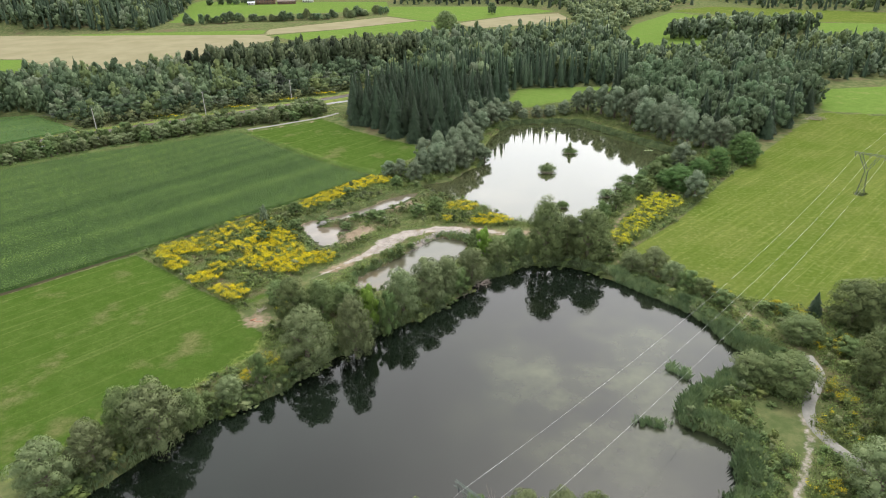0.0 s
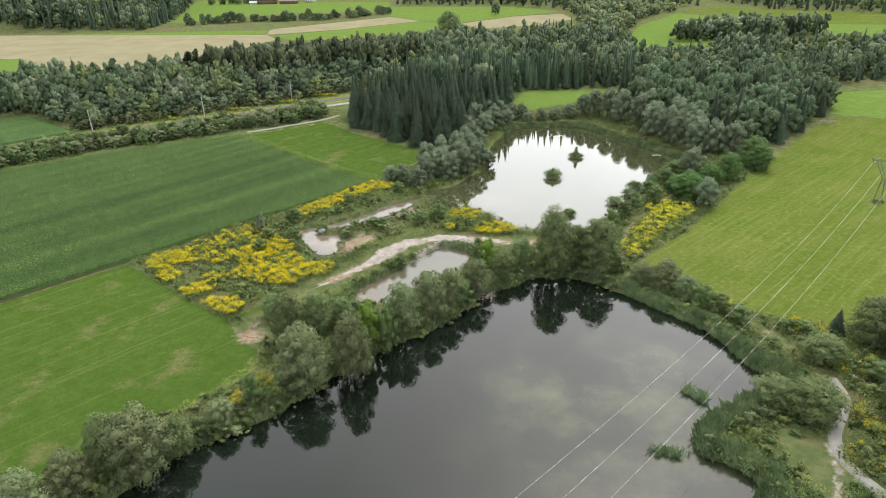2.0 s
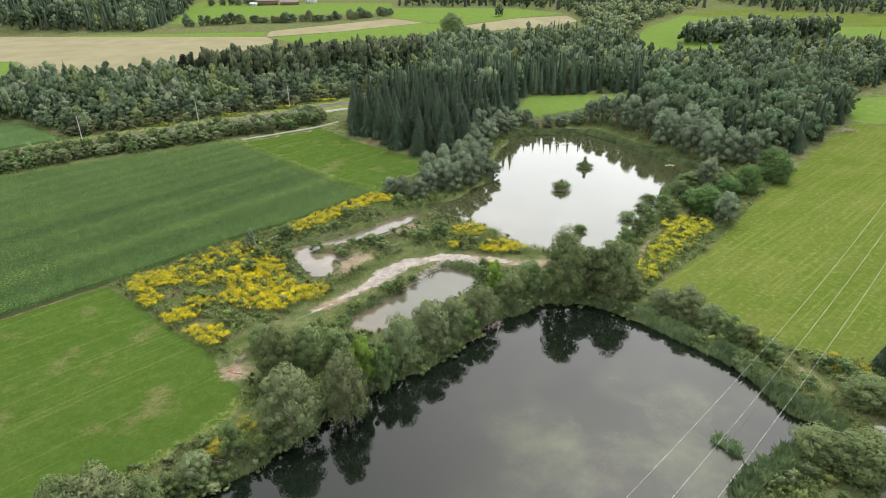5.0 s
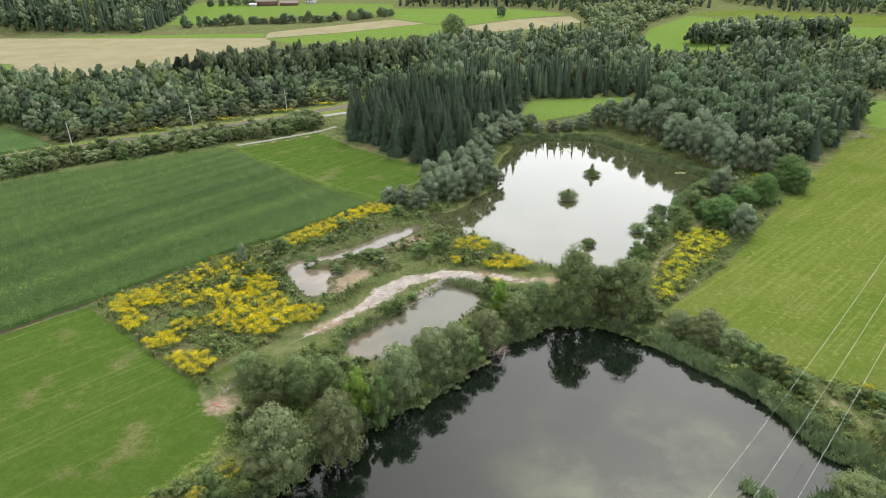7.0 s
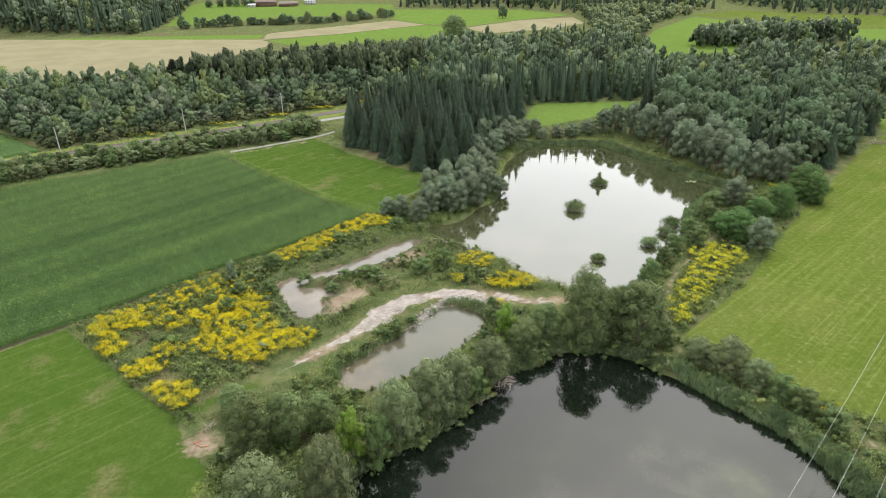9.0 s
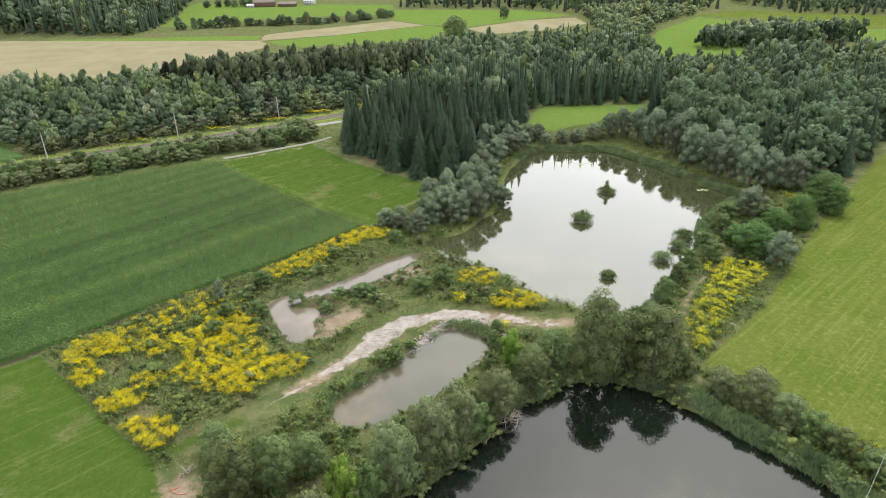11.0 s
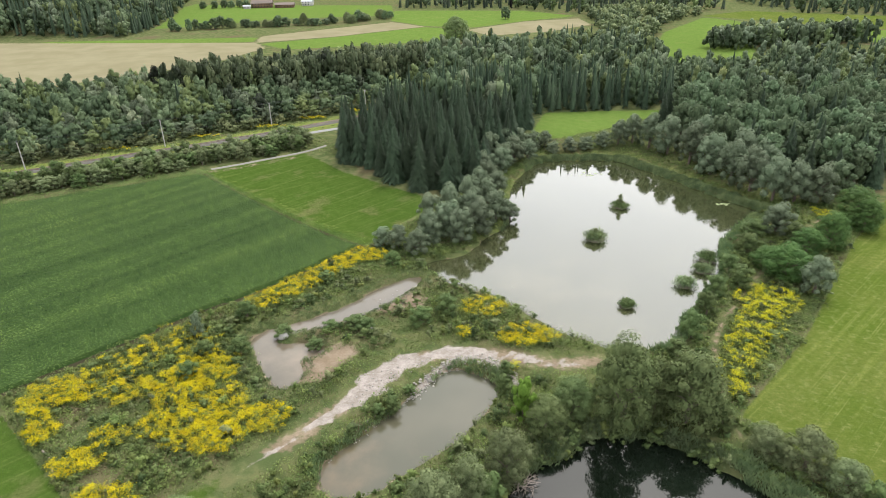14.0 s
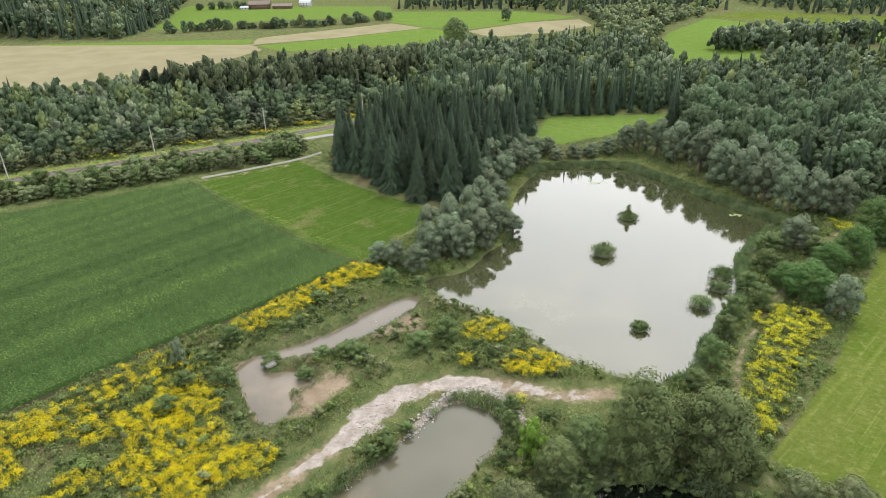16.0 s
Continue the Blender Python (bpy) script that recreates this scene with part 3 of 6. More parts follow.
water_sheet("lake_water", LAKE, 0.0, M_LAKE, "dark still lake water reflecting trees and grey sky")
water_sheet("north_pond_water", POND_N, 0.0, M_PONDN, "olive pond water mirroring a bright cloudy sky")
water_sheet("middle_pond_water", POND_MID, 0.0, M_POND2, "shallow brownish pond water beside the gravel track")
water_sheet("small_pond_water", POND_SMALL, 0.0, M_POOL, "shallow muddy pool water between reeds and sand")


def strip(name, line, half, lift, mat, label, category, across=(-1, -0.5, 0, 0.5, 1), crown=0.0):
    """A road bed that follows the ground."""
    p = smooth(line, False, 2)
    seg = np.r_[0, np.cumsum(np.linalg.norm(np.diff(p, axis=0), axis=1))]
    s = np.arange(0, seg[-1], 2.0)
    c = np.stack([np.interp(s, seg, p[:, 0]), np.interp(s, seg, p[:, 1])], 1)
    d = np.gradient(c, axis=0)
    d /= np.linalg.norm(d, axis=1)[:, None]
    nrm = np.stack([d[:, 1], -d[:, 0]], 1)
    rows = []
    for a in across:
        q = c + nrm * half * a
        z = dry_height(q[:, 0], q[:, 1]) + lift + crown * (1 - a * a) - (0.5 if abs(a) == 1 else 0)
        rows.append(np.column_stack([q, z]))
    v = np.stack(rows, 1)
    n, k = v.shape[:2]
    i = (np.arange(n - 1)[:, None] * k + np.arange(k - 1)).ravel()
    me = mesh_from(name, v.reshape(-1, 3), np.stack([i, i + 1, i + k + 1, i + k], 1))
    me.materials.append(mat)
    return tagged(new(name, me), label, category, kind="structure"), c, nrm


rail_ob, rail_c, rail_n = strip("railway_bed", RAILWAY, 3.0, 0.35, M_BALLAST, "brown gravel railway bed between green verges", "railway", (-1, -0.75, -0.3, 0.3, 0.75, 1), 0.25)
strip("valley_road", VALLEY_ROAD, 3.0, 0.10, M_ASPHALT, "pale asphalt road behind a belt of bushes", "road")
strip("field_road", FIELD_ROAD, 1.05, 0.30, M_TRACKGRAVEL, "pale gravel field road beside the maize", "road")
strip("lake_track", FORK_PATH, 1.4, 0.20, M_TRACKGRAVEL, "pale gravel track curving round the lake", "track", (-1, -0.6, -0.2, 0.2, 0.6, 1), 0.05)


# ---- plants ----
rng = np.random.default_rng(7)
BALL = {}


def ball(level):
    if level not in BALL:
        bm = bmesh.new()
        bmesh.ops.create_icosphere(bm, subdivisions=level, radius=1)
        bm.verts.ensure_lookup_table()
        BALL[level] = (np.array([v.co[:] for v in bm.verts]), np.array([[v.index for v in f.verts] for f in bm.faces]))
        bm.free()
    return BALL[level]


def unit(n, r):
    v = r.normal(size=(n, 3))
    return v / np.linalg.norm(v, axis=1)[:, None]


def leaves(centres, normals, size, r, slim=0.55, droop=0.0):
    """One kite-shaped leaf clump a centre: two triangles bent along the middle."""
    n = len(centres)
    a = np.cross(normals, unit(n, r))
    a[:, 2] -= droop
    a /= np.maximum(np.linalg.norm(a, axis=1), 1e-6)[:, None]
    b = np.cross(normals, a)
    b /= np.maximum(np.linalg.norm(b, axis=1), 1e-6)[:, None]
    s = (size * r.uniform(0.6, 1.4, n))[:, None]
    tip, tail = centres + a * s, centres - a * s * 0.7
    left = centres + b * s * slim - normals * s * 0.2
    right = centres - b * s * slim - normals * s * 0.2
    v = np.stack([tip, left, tail, right], 1).reshape(-1, 3)
    i = np.arange(n)[:, None] * 4
    f = np.concatenate([i + [0, 1, 2], i + [0, 2, 3]], 0)
    face = np.cross(v[f[:, 1]] - v[f[:, 0]], v[f[:, 2]] - v[f[:, 0]])
    back = (face * np.concatenate([normals, normals])).sum(1) < 0
    f[back] = f[back][:, ::-1]
    return v, f


def join(parts):
    vs, fs, o = [], [], 0
    for v, f in parts:
        vs.append(v)
        fs.append(f + o)
        o += len(v)
    return np.concatenate(vs), np.concatenate(fs)


def lobes_crown(lobes, count, size, r, level=2, droop=0.0, core=0.70, slim=0.55):
    """A crown of uneven lobes: a lumpy heart and many leaf clumps over it, with gaps. Light models each lobe as a whole."""
    parts = []
    bv, bf = ball(level)
    A = np.array(lobes, float)
    area = A[:, 3] ** 1.6
    heart = np.average(A[:, :3], axis=0, weights=area) - [0, 0, 0.1 * np.ptp(A[:, 2])]
    wide = np.abs(A[:, :3] - heart).max(0) + A[:, 3].mean()

    def soft(p, d):
        out = (p - heart) / wide
        return d + 0.55 * out

    for cx, cy, cz, rad, tall in lobes:
        k = 1 + 0.16 * np.sin(bv @ r.normal(size=3) * 4 + r.uniform(0, 6)) + 0.12 * np.sin(bv @ r.normal(size=3) * 9 + r.uniform(0, 6)) + r.normal(0, 0.05, len(bv))
        p = bv * (k * core * rad)[:, None] * [1, 1, tall] + [cx, cy, cz]
        parts.append((np.concatenate([p, soft(p, bv)], 1), bf))
    pick = r.choice(len(lobes), count, p=area / area.sum())
    L = A[pick]
    d = unit(count, r)
    d[:, 2] = np.abs(d[:, 2]) * np.where(r.random(count) < 0.75, 1, -1)
    reach = L[:, 3] * r.triangular(0.70, 0.98, 1.14, count)
    c = L[:, :3] + d * reach[:, None] * np.stack([np.ones(count), np.ones(count), L[:, 4]], 1)
    nn = d + 0.42 * unit(count, r) + [0, 0, 0.15]
    nn /= np.linalg.norm(nn, axis=1)[:, None]
    v, f = leaves(c, nn, size, r, slim, droop)
    p = np.repeat(c, 4, 0)
    parts.append((np.concatenate([v, soft(p, np.repeat(d + 0.40 * unit(count, r), 4, 0))], 1), f))
    return join(parts)


def tube(points, radii, sides=6):
    p = np.array(points, float)
    d = np.gradient(p, axis=0)
    d /= np.linalg.norm(d, axis=1)[:, None]
    ref = np.where(np.abs(d[:, 2:3]) > 0.9, [[1.0, 0, 0]], [[0, 0, 1.0]])
    a = np.cross(d, ref)
    a /= np.linalg.norm(a, axis=1)[:, None]
    b = np.cross(d, a)
    t = np.linspace(0, 2 * np.pi, sides, endpoint=False)
    ring = a[:, None] * np.cos(t)[None, :, None] + b[:, None] * np.sin(t)[None, :, None]
    v = (p[:, None] + ring * np.array(radii)[:, None, None]).reshape(-1, 3)
    n = len(p)
    i = (np.arange(n - 1)[:, None] * sides + np.arange(sides)).ravel()
    j = (np.arange(n - 1)[:, None] * sides + (np.arange(sides) + 1) % sides).ravel()
    return v, np.concatenate([np.stack([i, j, j + sides], 1), np.stack([i, j + sides, i + sides], 1)])


def trunk_mesh(r, top, thick, limbs, spread):
    parts = [tube([(0, 0, -0.6), (0.1, 0, top * 0.3), (-0.1, 0.15, top * 0.65), (0.05, 0.05, top)], [thick * 1.4, thick, thick * 0.7, thick * 0.2])]
    for k in range(limbs):
        a = k * 2 * np.pi / limbs + r.uniform(-0.4, 0.4)
        z0 = top * r.uniform(0.2, 0.55)
        w = spread * r.uniform(0.6, 0.95)
        parts.append(tube([(0, 0, z0), (math.cos(a) * w * 0.5, math.sin(a) * w * 0.5, z0 + top * 0.18), (math.cos(a) * w, math.sin(a) * w, z0 + top * 0.3)],
                          [thick * 0.55, thick * 0.35, thick * 0.1], 5))
    return join(parts)


def puffy_lobes(r, h, rad, n, low=0.1):
    """Many small puffs over an egg-shaped crown h high and rad wide."""
    out = []
    k = np.arange(n) + 0.5
    up = 1 - 2 * k / n * 0.95
    turn = k * 2.39996 + r.uniform(0, 6)
    for c, a in zip(up, turn):
        w = (math.sqrt(max(0.0, 1 - c * c)) if c > 0 else 1 - 0.3 * c * c) * r.uniform(0.60, 0.84)
        bulge = 1.0 if c < 0.2 else 1.0 - 0.25 * (c - 0.2)
        z = h * (low + (1 - low) * (0.46 + 0.41 * c))
        out.append((math.cos(a) * w * rad * bulge, math.sin(a) * w * rad * bulge, z, rad * r.choice((0.17, 0.23, 0.29, 0.36)) * r.uniform(0.9, 1.1), r.uniform(0.75, 1.3) * h / rad * 0.4))
    for z in (0.35, 0.55, 0.72):
        out.append((r.uniform(-0.1, 0.1) * rad, r.uniform(-0.1, 0.1) * rad, h * z, rad * 0.42, h / rad * 0.4))
    return out


def broad_lobes(r, h, rad, n, low=0.2):
    """Lobes for a round crown h high and rad wide, from the height low * h."""
    out = [(0, 0, h * 0.62, rad * 0.72, h * 0.30 / (rad * 0.72))]
    for k in range(n):
        a = k * 2.4 + r.uniform(-0.4, 0.4)
        f = (k + 0.5) / n
        z = h * (low + 0.12 + (0.72 - low) * f)
        w = rad * (0.66 - 0.42 * f) * r.uniform(0.85, 1.15)
        s = rad * r.uniform(0.34, 0.50) * (1.1 - 0.3 * f)
        out.append((math.cos(a) * w, math.sin(a) * w, z, s, r.uniform(0.8, 1.15)))
    out.append((r.uniform(-0.15, 0.15) * rad, r.uniform(-0.15, 0.15) * rad, h * 0.86, rad * 0.36, 1.0))
    return out


def spruce_crown(r, h, rad, tiers, arms, low=0.06):
    """Tiers of drooping boughs round a thin spire."""
    cv, cf = tube([(0, 0, h * low), (0, 0, h * 0.5), (0, 0, h)], [rad * 0.42, rad * 0.26, 0.03], 7)
    V, Fc, N, o = [], [], [], 0
    for t in range(tiers):
        f = (t + r.uniform(-0.2, 0.2)) / tiers
        z = h * (low + (0.99 - low) * f)
        w = rad * (1 - f) ** 0.85 * r.uniform(0.85, 1.12) + 0.12
        for k in range(max(4, int(arms * (1 - 0.6 * f)))):
            a = r.uniform(0, 2 * np.pi)
            l = w * r.uniform(0.75, 1.1)
            d, s = np.array([math.cos(a), math.sin(a), 0]), np.array([-math.sin(a), math.cos(a), 0])
            wd = l * r.uniform(0.08, 0.15) + 0.05
            base = np.array([0, 0, z + l * 0.12])
            mid, tip = base + d * l * 0.6 - [0, 0, l * 0.30], base + d * l - [0, 0, l * 0.62]
            V += [base, mid + s * wd, mid - s * wd, tip, mid + [0, 0, wd * 0.35]]
            Fc += [[o, o + 1, o + 4], [o, o + 4, o + 2], [o + 1, o + 3, o + 4], [o + 4, o + 3, o + 2]]
            N += [d + [0, 0, 0.55] + 0.25 * r.normal(size=3)] * 5
            o += 5
    V, Fc, N = np.array(V), np.array(Fc), np.array(N)
    face = np.cross(V[Fc[:, 1]] - V[Fc[:, 0]], V[Fc[:, 2]] - V[Fc[:, 0]])
    back = (face * N[Fc[:, 0]]).sum(1) < 0
    Fc[back] = Fc[back][:, ::-1]
    out = cv * [1, 1, 0] / np.maximum(np.hypot(cv[:, 0], cv[:, 1]), 1e-6)[:, None] + [0, 0, 0.4]
    return join([(np.concatenate([cv, out], 1), cf), (np.concatenate([V, N], 1), Fc)])


KINDS = {
    "W": ("willow_tree", "grey-green willow with a rounded billowing crown", "tree", M_WILLOW),
    "V": ("willow_tree", "silvery grey-green willow with a puffy crown", "tree", M_SILVER),
    "G": ("willow_bush", "rounded grey-green willow bush in the roadside belt", "bush", M_WILLOW),
    "A": ("alder_tree", "dark green broadleaved tree with a dense crown", "tree", M_ALDER),
    "N": ("walnut_tree", "fresh green broadleaved tree with large leaves", "tree", M_FRESH),
    "L": ("young_poplar", "bright light-green young tree", "tree", M_LIGHT),
    "B": ("bush", "dense green bush among herbs", "bush", M_BUSH),
    "S": ("spruce_tree", "dark green spruce with drooping boughs", "tree", M_SPRUCE),
    "F": ("forest_tree", "mid-green broadleaved forest tree", "tree", M_FOREST),
}
PROTO = {}


def prototype(kind, v):
    """Crown and trunk meshes of a plant 10 m high and 4 m in crown radius."""
    if (kind, v) in PROTO:
        return PROTO[kind, v]
    r = np.random.default_rng(ord(kind[0]) * 17 + v)
    if kind == "S":
        crown, trunk = spruce_crown(r, 10, 2.2, 30, 27), tube([(0, 0, -0.5), (0, 0, 3), (0, 0, 9)], [0.22, 0.17, 0.03])
    elif kind == "B":
        crown, trunk = lobes_crown(puffy_lobes(r, 10, 4, 18, -0.05), 2600, 0.26, r, 1, 0.0, 0.62), trunk_mesh(r, 5, 0.25, 4, 2.4)
    elif kind == "F":
        crown, trunk = lobes_crown(puffy_lobes(r, 10, 4, 20, 0.0), 1300, 0.33, r, 1, 0.0, 0.74, 0.75), trunk_mesh(r, 7, 0.25, 4, 2.4)
    elif kind == "W":
        crown, trunk = lobes_crown(puffy_lobes(r, 10, 4, 34, -0.03), 10500, 0.158, r, 1, 0.5, 0.42, 0.45), trunk_mesh(r, 7, 0.3, 6, 2.8)
    elif kind == "V":
        crown, trunk = lobes_crown(puffy_lobes(r, 10, 4, 22, 0.0), 3600, 0.22, r, 1, 0.0, 0.60, 0.7), trunk_mesh(r, 7, 0.3, 5, 2.8)
    elif kind == "G":
        crown, trunk = lobes_crown(puffy_lobes(r, 10, 4, 14, -0.05), 2000, 0.31, r, 1, 0.0, 0.62), trunk_mesh(r, 5, 0.25, 4, 2.4)
    elif kind == "L":
        crown, trunk = lobes_crown(puffy_lobes(r, 10, 4, 16, 0.02), 2200, 0.34, r, 1, 0.1, 0.7), trunk_mesh(r, 7, 0.2, 4, 2.0)
    else:
        crown, trunk = lobes_crown(puffy_lobes(r, 10, 4, 40, -0.02), 9500, 0.162, r, 1, 0.2, 0.42, 0.5), trunk_mesh(r, 7, 0.28, 6, 2.8)
    cm, tm = mesh_from("crown", *crown, kind != "S"), mesh_from("trunk", *trunk)
    cm.materials.append(KINDS[kind][3])
    tm.materials.append(M_BARK)
    PROTO[kind, v] = cm, tm
    return cm, tm


def plant(kind, x, y, tall, rad, group, label="", variants=4):
    cm, tm = prototype(kind, int(rng.integers(variants)))
    name, text, category, _ = KINDS[kind]
    z = float(height(np.array([x]), np.array([y]))[0])
    root = new(name)
    wide = rad / (2.2 if kind == "S" else 4.0)
    root.matrix_basis = Matrix.LocRotScale((x, y, max(z, 0.1) - 0.1), Euler((0, 0, rng.uniform(0, 6.28))), (wide, wide, tall / 10))
    for part_name, me in (("trunk", tm), ("crown", cm)):
        o = new(part_name, me)
        o.parent = root
    return tagged(root, label or text, category, group)


WEST_BANK = [
    (-63.7, 71.6, 9.3, 5.2, "W"), (-59.1, 76.8, 8.6, 4.4, "W"), (-55.6, 82.5, 10.9, 4.2, "A"), (-50.7, 82.5, 12.4, 6.2, "W"),
    (-46.5, 86.9, 7.5, 3.3, "A"), (-44.8, 90.1, 4.4, 2.5, "B"), (-41.5, 93.3, 5.3, 3.1, "W"), (-36.8, 97.9, 8.0, 2.6, "B"),
    (-28.6, 104.4, 13.0, 6.5, "W"), (-19.2, 108.4, 14.1, 4.8, "W"), (-35.0, 120.4, 11.6, 4.9, "A"), (-29.2, 123.4, 9.6, 4.3, "A"),
    (-24.4, 126.7, 6.8, 3.7, "A"), (-41.1, 131.2, 5.7, 3.5, "A"), (-17.2, 117.5, 10.8, 3.2, "L"),
]
SPIT = [
    (-9.8, 123.1, 12.2, 4.7, "W"), (-4.1, 129.9, 11.3, 5.4, "W"), (0.6, 134.3, 9.8, 4.1, "W"), (7.5, 140.8, 9.3, 4.4, "W"),
    (11.5, 154.2, 9.0, 2.9, "L"), (15.2, 151.2, 7.0, 4.2, "A"), (20.8, 155.7, 7.8, 4.3, "A"), (29.1, 152.6, 17.0, 6.5, "A"),
    (40.8, 153.1, 14.2, 7.0, "A"), (35.4, 155.3, 11.5, 4.7, "A"), (46.5, 152.1, 5.5, 3.0, "B"), (-12.7, 118.3, 11.8, 2.9, "B"),
    (4.3, 134.9, 7.5, 3.1, "B"),
]
EAST_BANK = [
    (50.9, 144.8, 5.8, 3.8, "W"), (55.5, 141.4, 7.7, 4.7, "W"), (59.1, 136.8, 6.1, 3.8, "W"), (61.5, 132.9, 6.4, 3.3, "B"),
    (64.1, 128.8, 5.9, 3.3, "B"), (66.9, 124.9, 4.8, 3.3, "B"), (61.2, 96.7, 5.0, 5.2, "A"), (65.6, 93.1, 7.8, 5.8, "A"),
    (77.7, 109.9, 5.7, 5.2, "A"), (86.2, 119.9, 5.6, 2.5, "S"), (92.2, 115.6, 10.6, 6.3, "A"), (96.2, 111.5, 11.9, 6.6, "A"),
    (83.8, 93.5, 11.8, 5.9, "A"), (77.0, 80.3, 13.8, 4.8, "A"), (66.7, 67.7, 8.9, 6.2, "W"), (75.5, 121.7, 3.0, 2.2, "B"),
    (79.0, 119.3, 3.5, 2.6, "B"), (84.7, 104.0, 4.1, 3.5, "B"),
]
POND_WEST = [
    (-21.2, 231.8, 6.8, 3.7, "W"), (-16.3, 230.3, 7.9, 4.0, "W"), (-10.6, 226.5, 8.6, 4.2, "W"), (-7.1, 234.5, 11.0, 4.7, "W"),
    (-1.4, 239.9, 12.0, 5.2, "W"), (2.3, 235.1, 11.5, 5.0, "W"), (8.2, 241.4, 12.0, 5.4, "W"), (14.1, 250.8, 11.4, 5.1, "W"),
    (-7.5, 245.0, 12.5, 4.8, "W"), (-1.0, 251.0, 13.5, 5.2, "W"), (6.0, 250.0, 12.5, 5.0, "W"), (5.5, 259.5, 13.5, 5.2, "W"), (12.0, 261.0, 12.0, 5.0, "W"), (10.0, 271.0, 13.0, 5.2, "W"), (16.0, 275.0, 10.5, 4.8, "W"),
    (19.0, 253.9, 7.1, 4.2, "W"), (13.4, 285.9, 10.9, 5.2, "W"), (20.1, 303.3, 11.4, 5.6, "W"), (27.2, 317.1, 12.2, 6.0, "W"),
    (33.1, 321.4, 9.6, 5.4, "W"), (22.0, 311.0, 11.0, 5.0, "W"), (24.0, 327.0, 12.5, 5.0, "W"), (31.0, 333.0, 11.0, 4.8, "W"),
    (37.5, 335.0, 9.0, 4.4, "W"), (43.0, 337.0, 8.2, 4.2, "W"), (12.0, 298.0, 11.0, 5.0, "W"), (16.5, 317.0, 13.0, 5.4, "W"),
]
POND_NORTH = [
    (45.8, 330.8, 5.6, 3.6, "W"), (53.6, 333.1, 6.6, 4.2, "W"), (61.3, 334.6, 6.0, 4.4, "W"), (69.3, 336.7, 7.6, 4.6, "W"),
    (76.5, 337.8, 12.1, 5.4, "W"), (83.3, 338.7, 13.6, 5.8, "W"), (88.7, 331.5, 16.0, 6.6, "W"), (93.5, 321.2, 17.2, 7.1, "W"),
    (98.2, 308.5, 17.8, 7.1, "W"), (101.9, 295.6, 17.0, 7.1, "W"), (104.9, 284.5, 17.2, 6.9, "W"), (108.3, 275.4, 17.3, 7.1, "W"),
    (111.5, 265.6, 16.8, 6.3, "W"), (118.1, 264.0, 15.2, 6.4, "W"), (124.7, 261.4, 14.8, 6.2, "W"), (113.4, 295.5, 17.0, 7.0, "W"),
    (118.0, 287.4, 14.7, 6.9, "W"), (106.6, 319.0, 15.7, 7.0, "W"),
]
POND_EAST = [
    (98.4, 236.9, 9.8, 5.7, "W"), (83.3, 222.8, 7.2, 4.2, "B"), (72.5, 203.1, 7.3, 3.7, "B"), (64.3, 199.7, 6.1, 3.2, "B"),
    (59.0, 190.3, 6.6, 3.2, "B"), (51.6, 180.3, 7.6, 3.4, "B"), (46.3, 173.4, 4.5, 3.0, "B"), (86.4, 208.0, 9.3, 7.1, "A"),
    (84.3, 213.7, 6.3, 4.8, "A"), (99.9, 222.7, 7.3, 5.2, "A"), (108.0, 225.8, 10.3, 5.4, "A"), (126.6, 244.5, 11.1, 7.1, "A"),
    (89.0, 199.2, 9.9, 4.7, "W"), (90.6, 235.1, 6.5, 4.5, "B"), (73.5, 212.0, 5.9, 3.5, "B"), (101.1, 230.9, 6.3, 4.5, "B"),
    (125.4, 237.8, 9.9, 5.9, "A"),
]
HEATH = [
    (-58.5, 183.3, 6.3, 1.7, "W"), (-49.8, 191.2, 5.3, 2.9, "B"), (-54.1, 175.5, 4.8, 2.7, "B"), (-39.5, 184.6, 3.3, 2.8, "B"),
    (-31.5, 179.8, 2.7, 2.4, "B"), (-23.5, 187.6, 3.0, 3.2, "B"), (-29.0, 186.5, 2.2, 2.4, "B"), (-8.0, 188.1, 5.0, 3.3, "B"),
    (-2.3, 192.6, 5.8, 3.4, "B"), (-20.5, 185.1, 3.7, 2.7, "B"), (-34.3, 209.6, 3.5, 2.8, "B"), (-17.3, 219.5, 4.6, 2.9, "B"),
    (-19.4, 151.3, 2.3, 1.4, "B"), (-12.4, 158.3, 3.7, 2.2, "B"), (-15.0, 156.6, 2.8, 1.8, "B"), (-9.5, 163.0, 2.1, 1.5, "B"),
    (8.8, 162.7, 4.5, 2.1, "B"), (9.7, 167.2, 4.0, 2.1, "B"), (-54.5, 167.8, 4.7, 2.6, "B"), (-46.7, 176.2, 4.8, 3.0, "B"),
]

for group, rows in (("trees on the west bank of the lake", WEST_BANK), ("trees on the spit between the ponds", SPIT), ("trees on the east bank of the lake", EAST_BANK),
                    ("willows on the west shore of the pond", POND_WEST), ("willows at the head of the pond", POND_NORTH),
                    ("trees on the east shore of the pond", POND_EAST), ("bushes on the gravel heath", HEATH)):
    for x, y, tall, rad, kind in rows:
        if kind == "W" and y > 160:
            kind = "V"
        if kind == "A" and rows is POND_EAST:
            kind = "N"
        plant(kind, x, y, tall * (1.02 if rows is POND_NORTH else 1.0 if kind == "B" or rows is POND_WEST else 1.12), rad * 0.90, group)


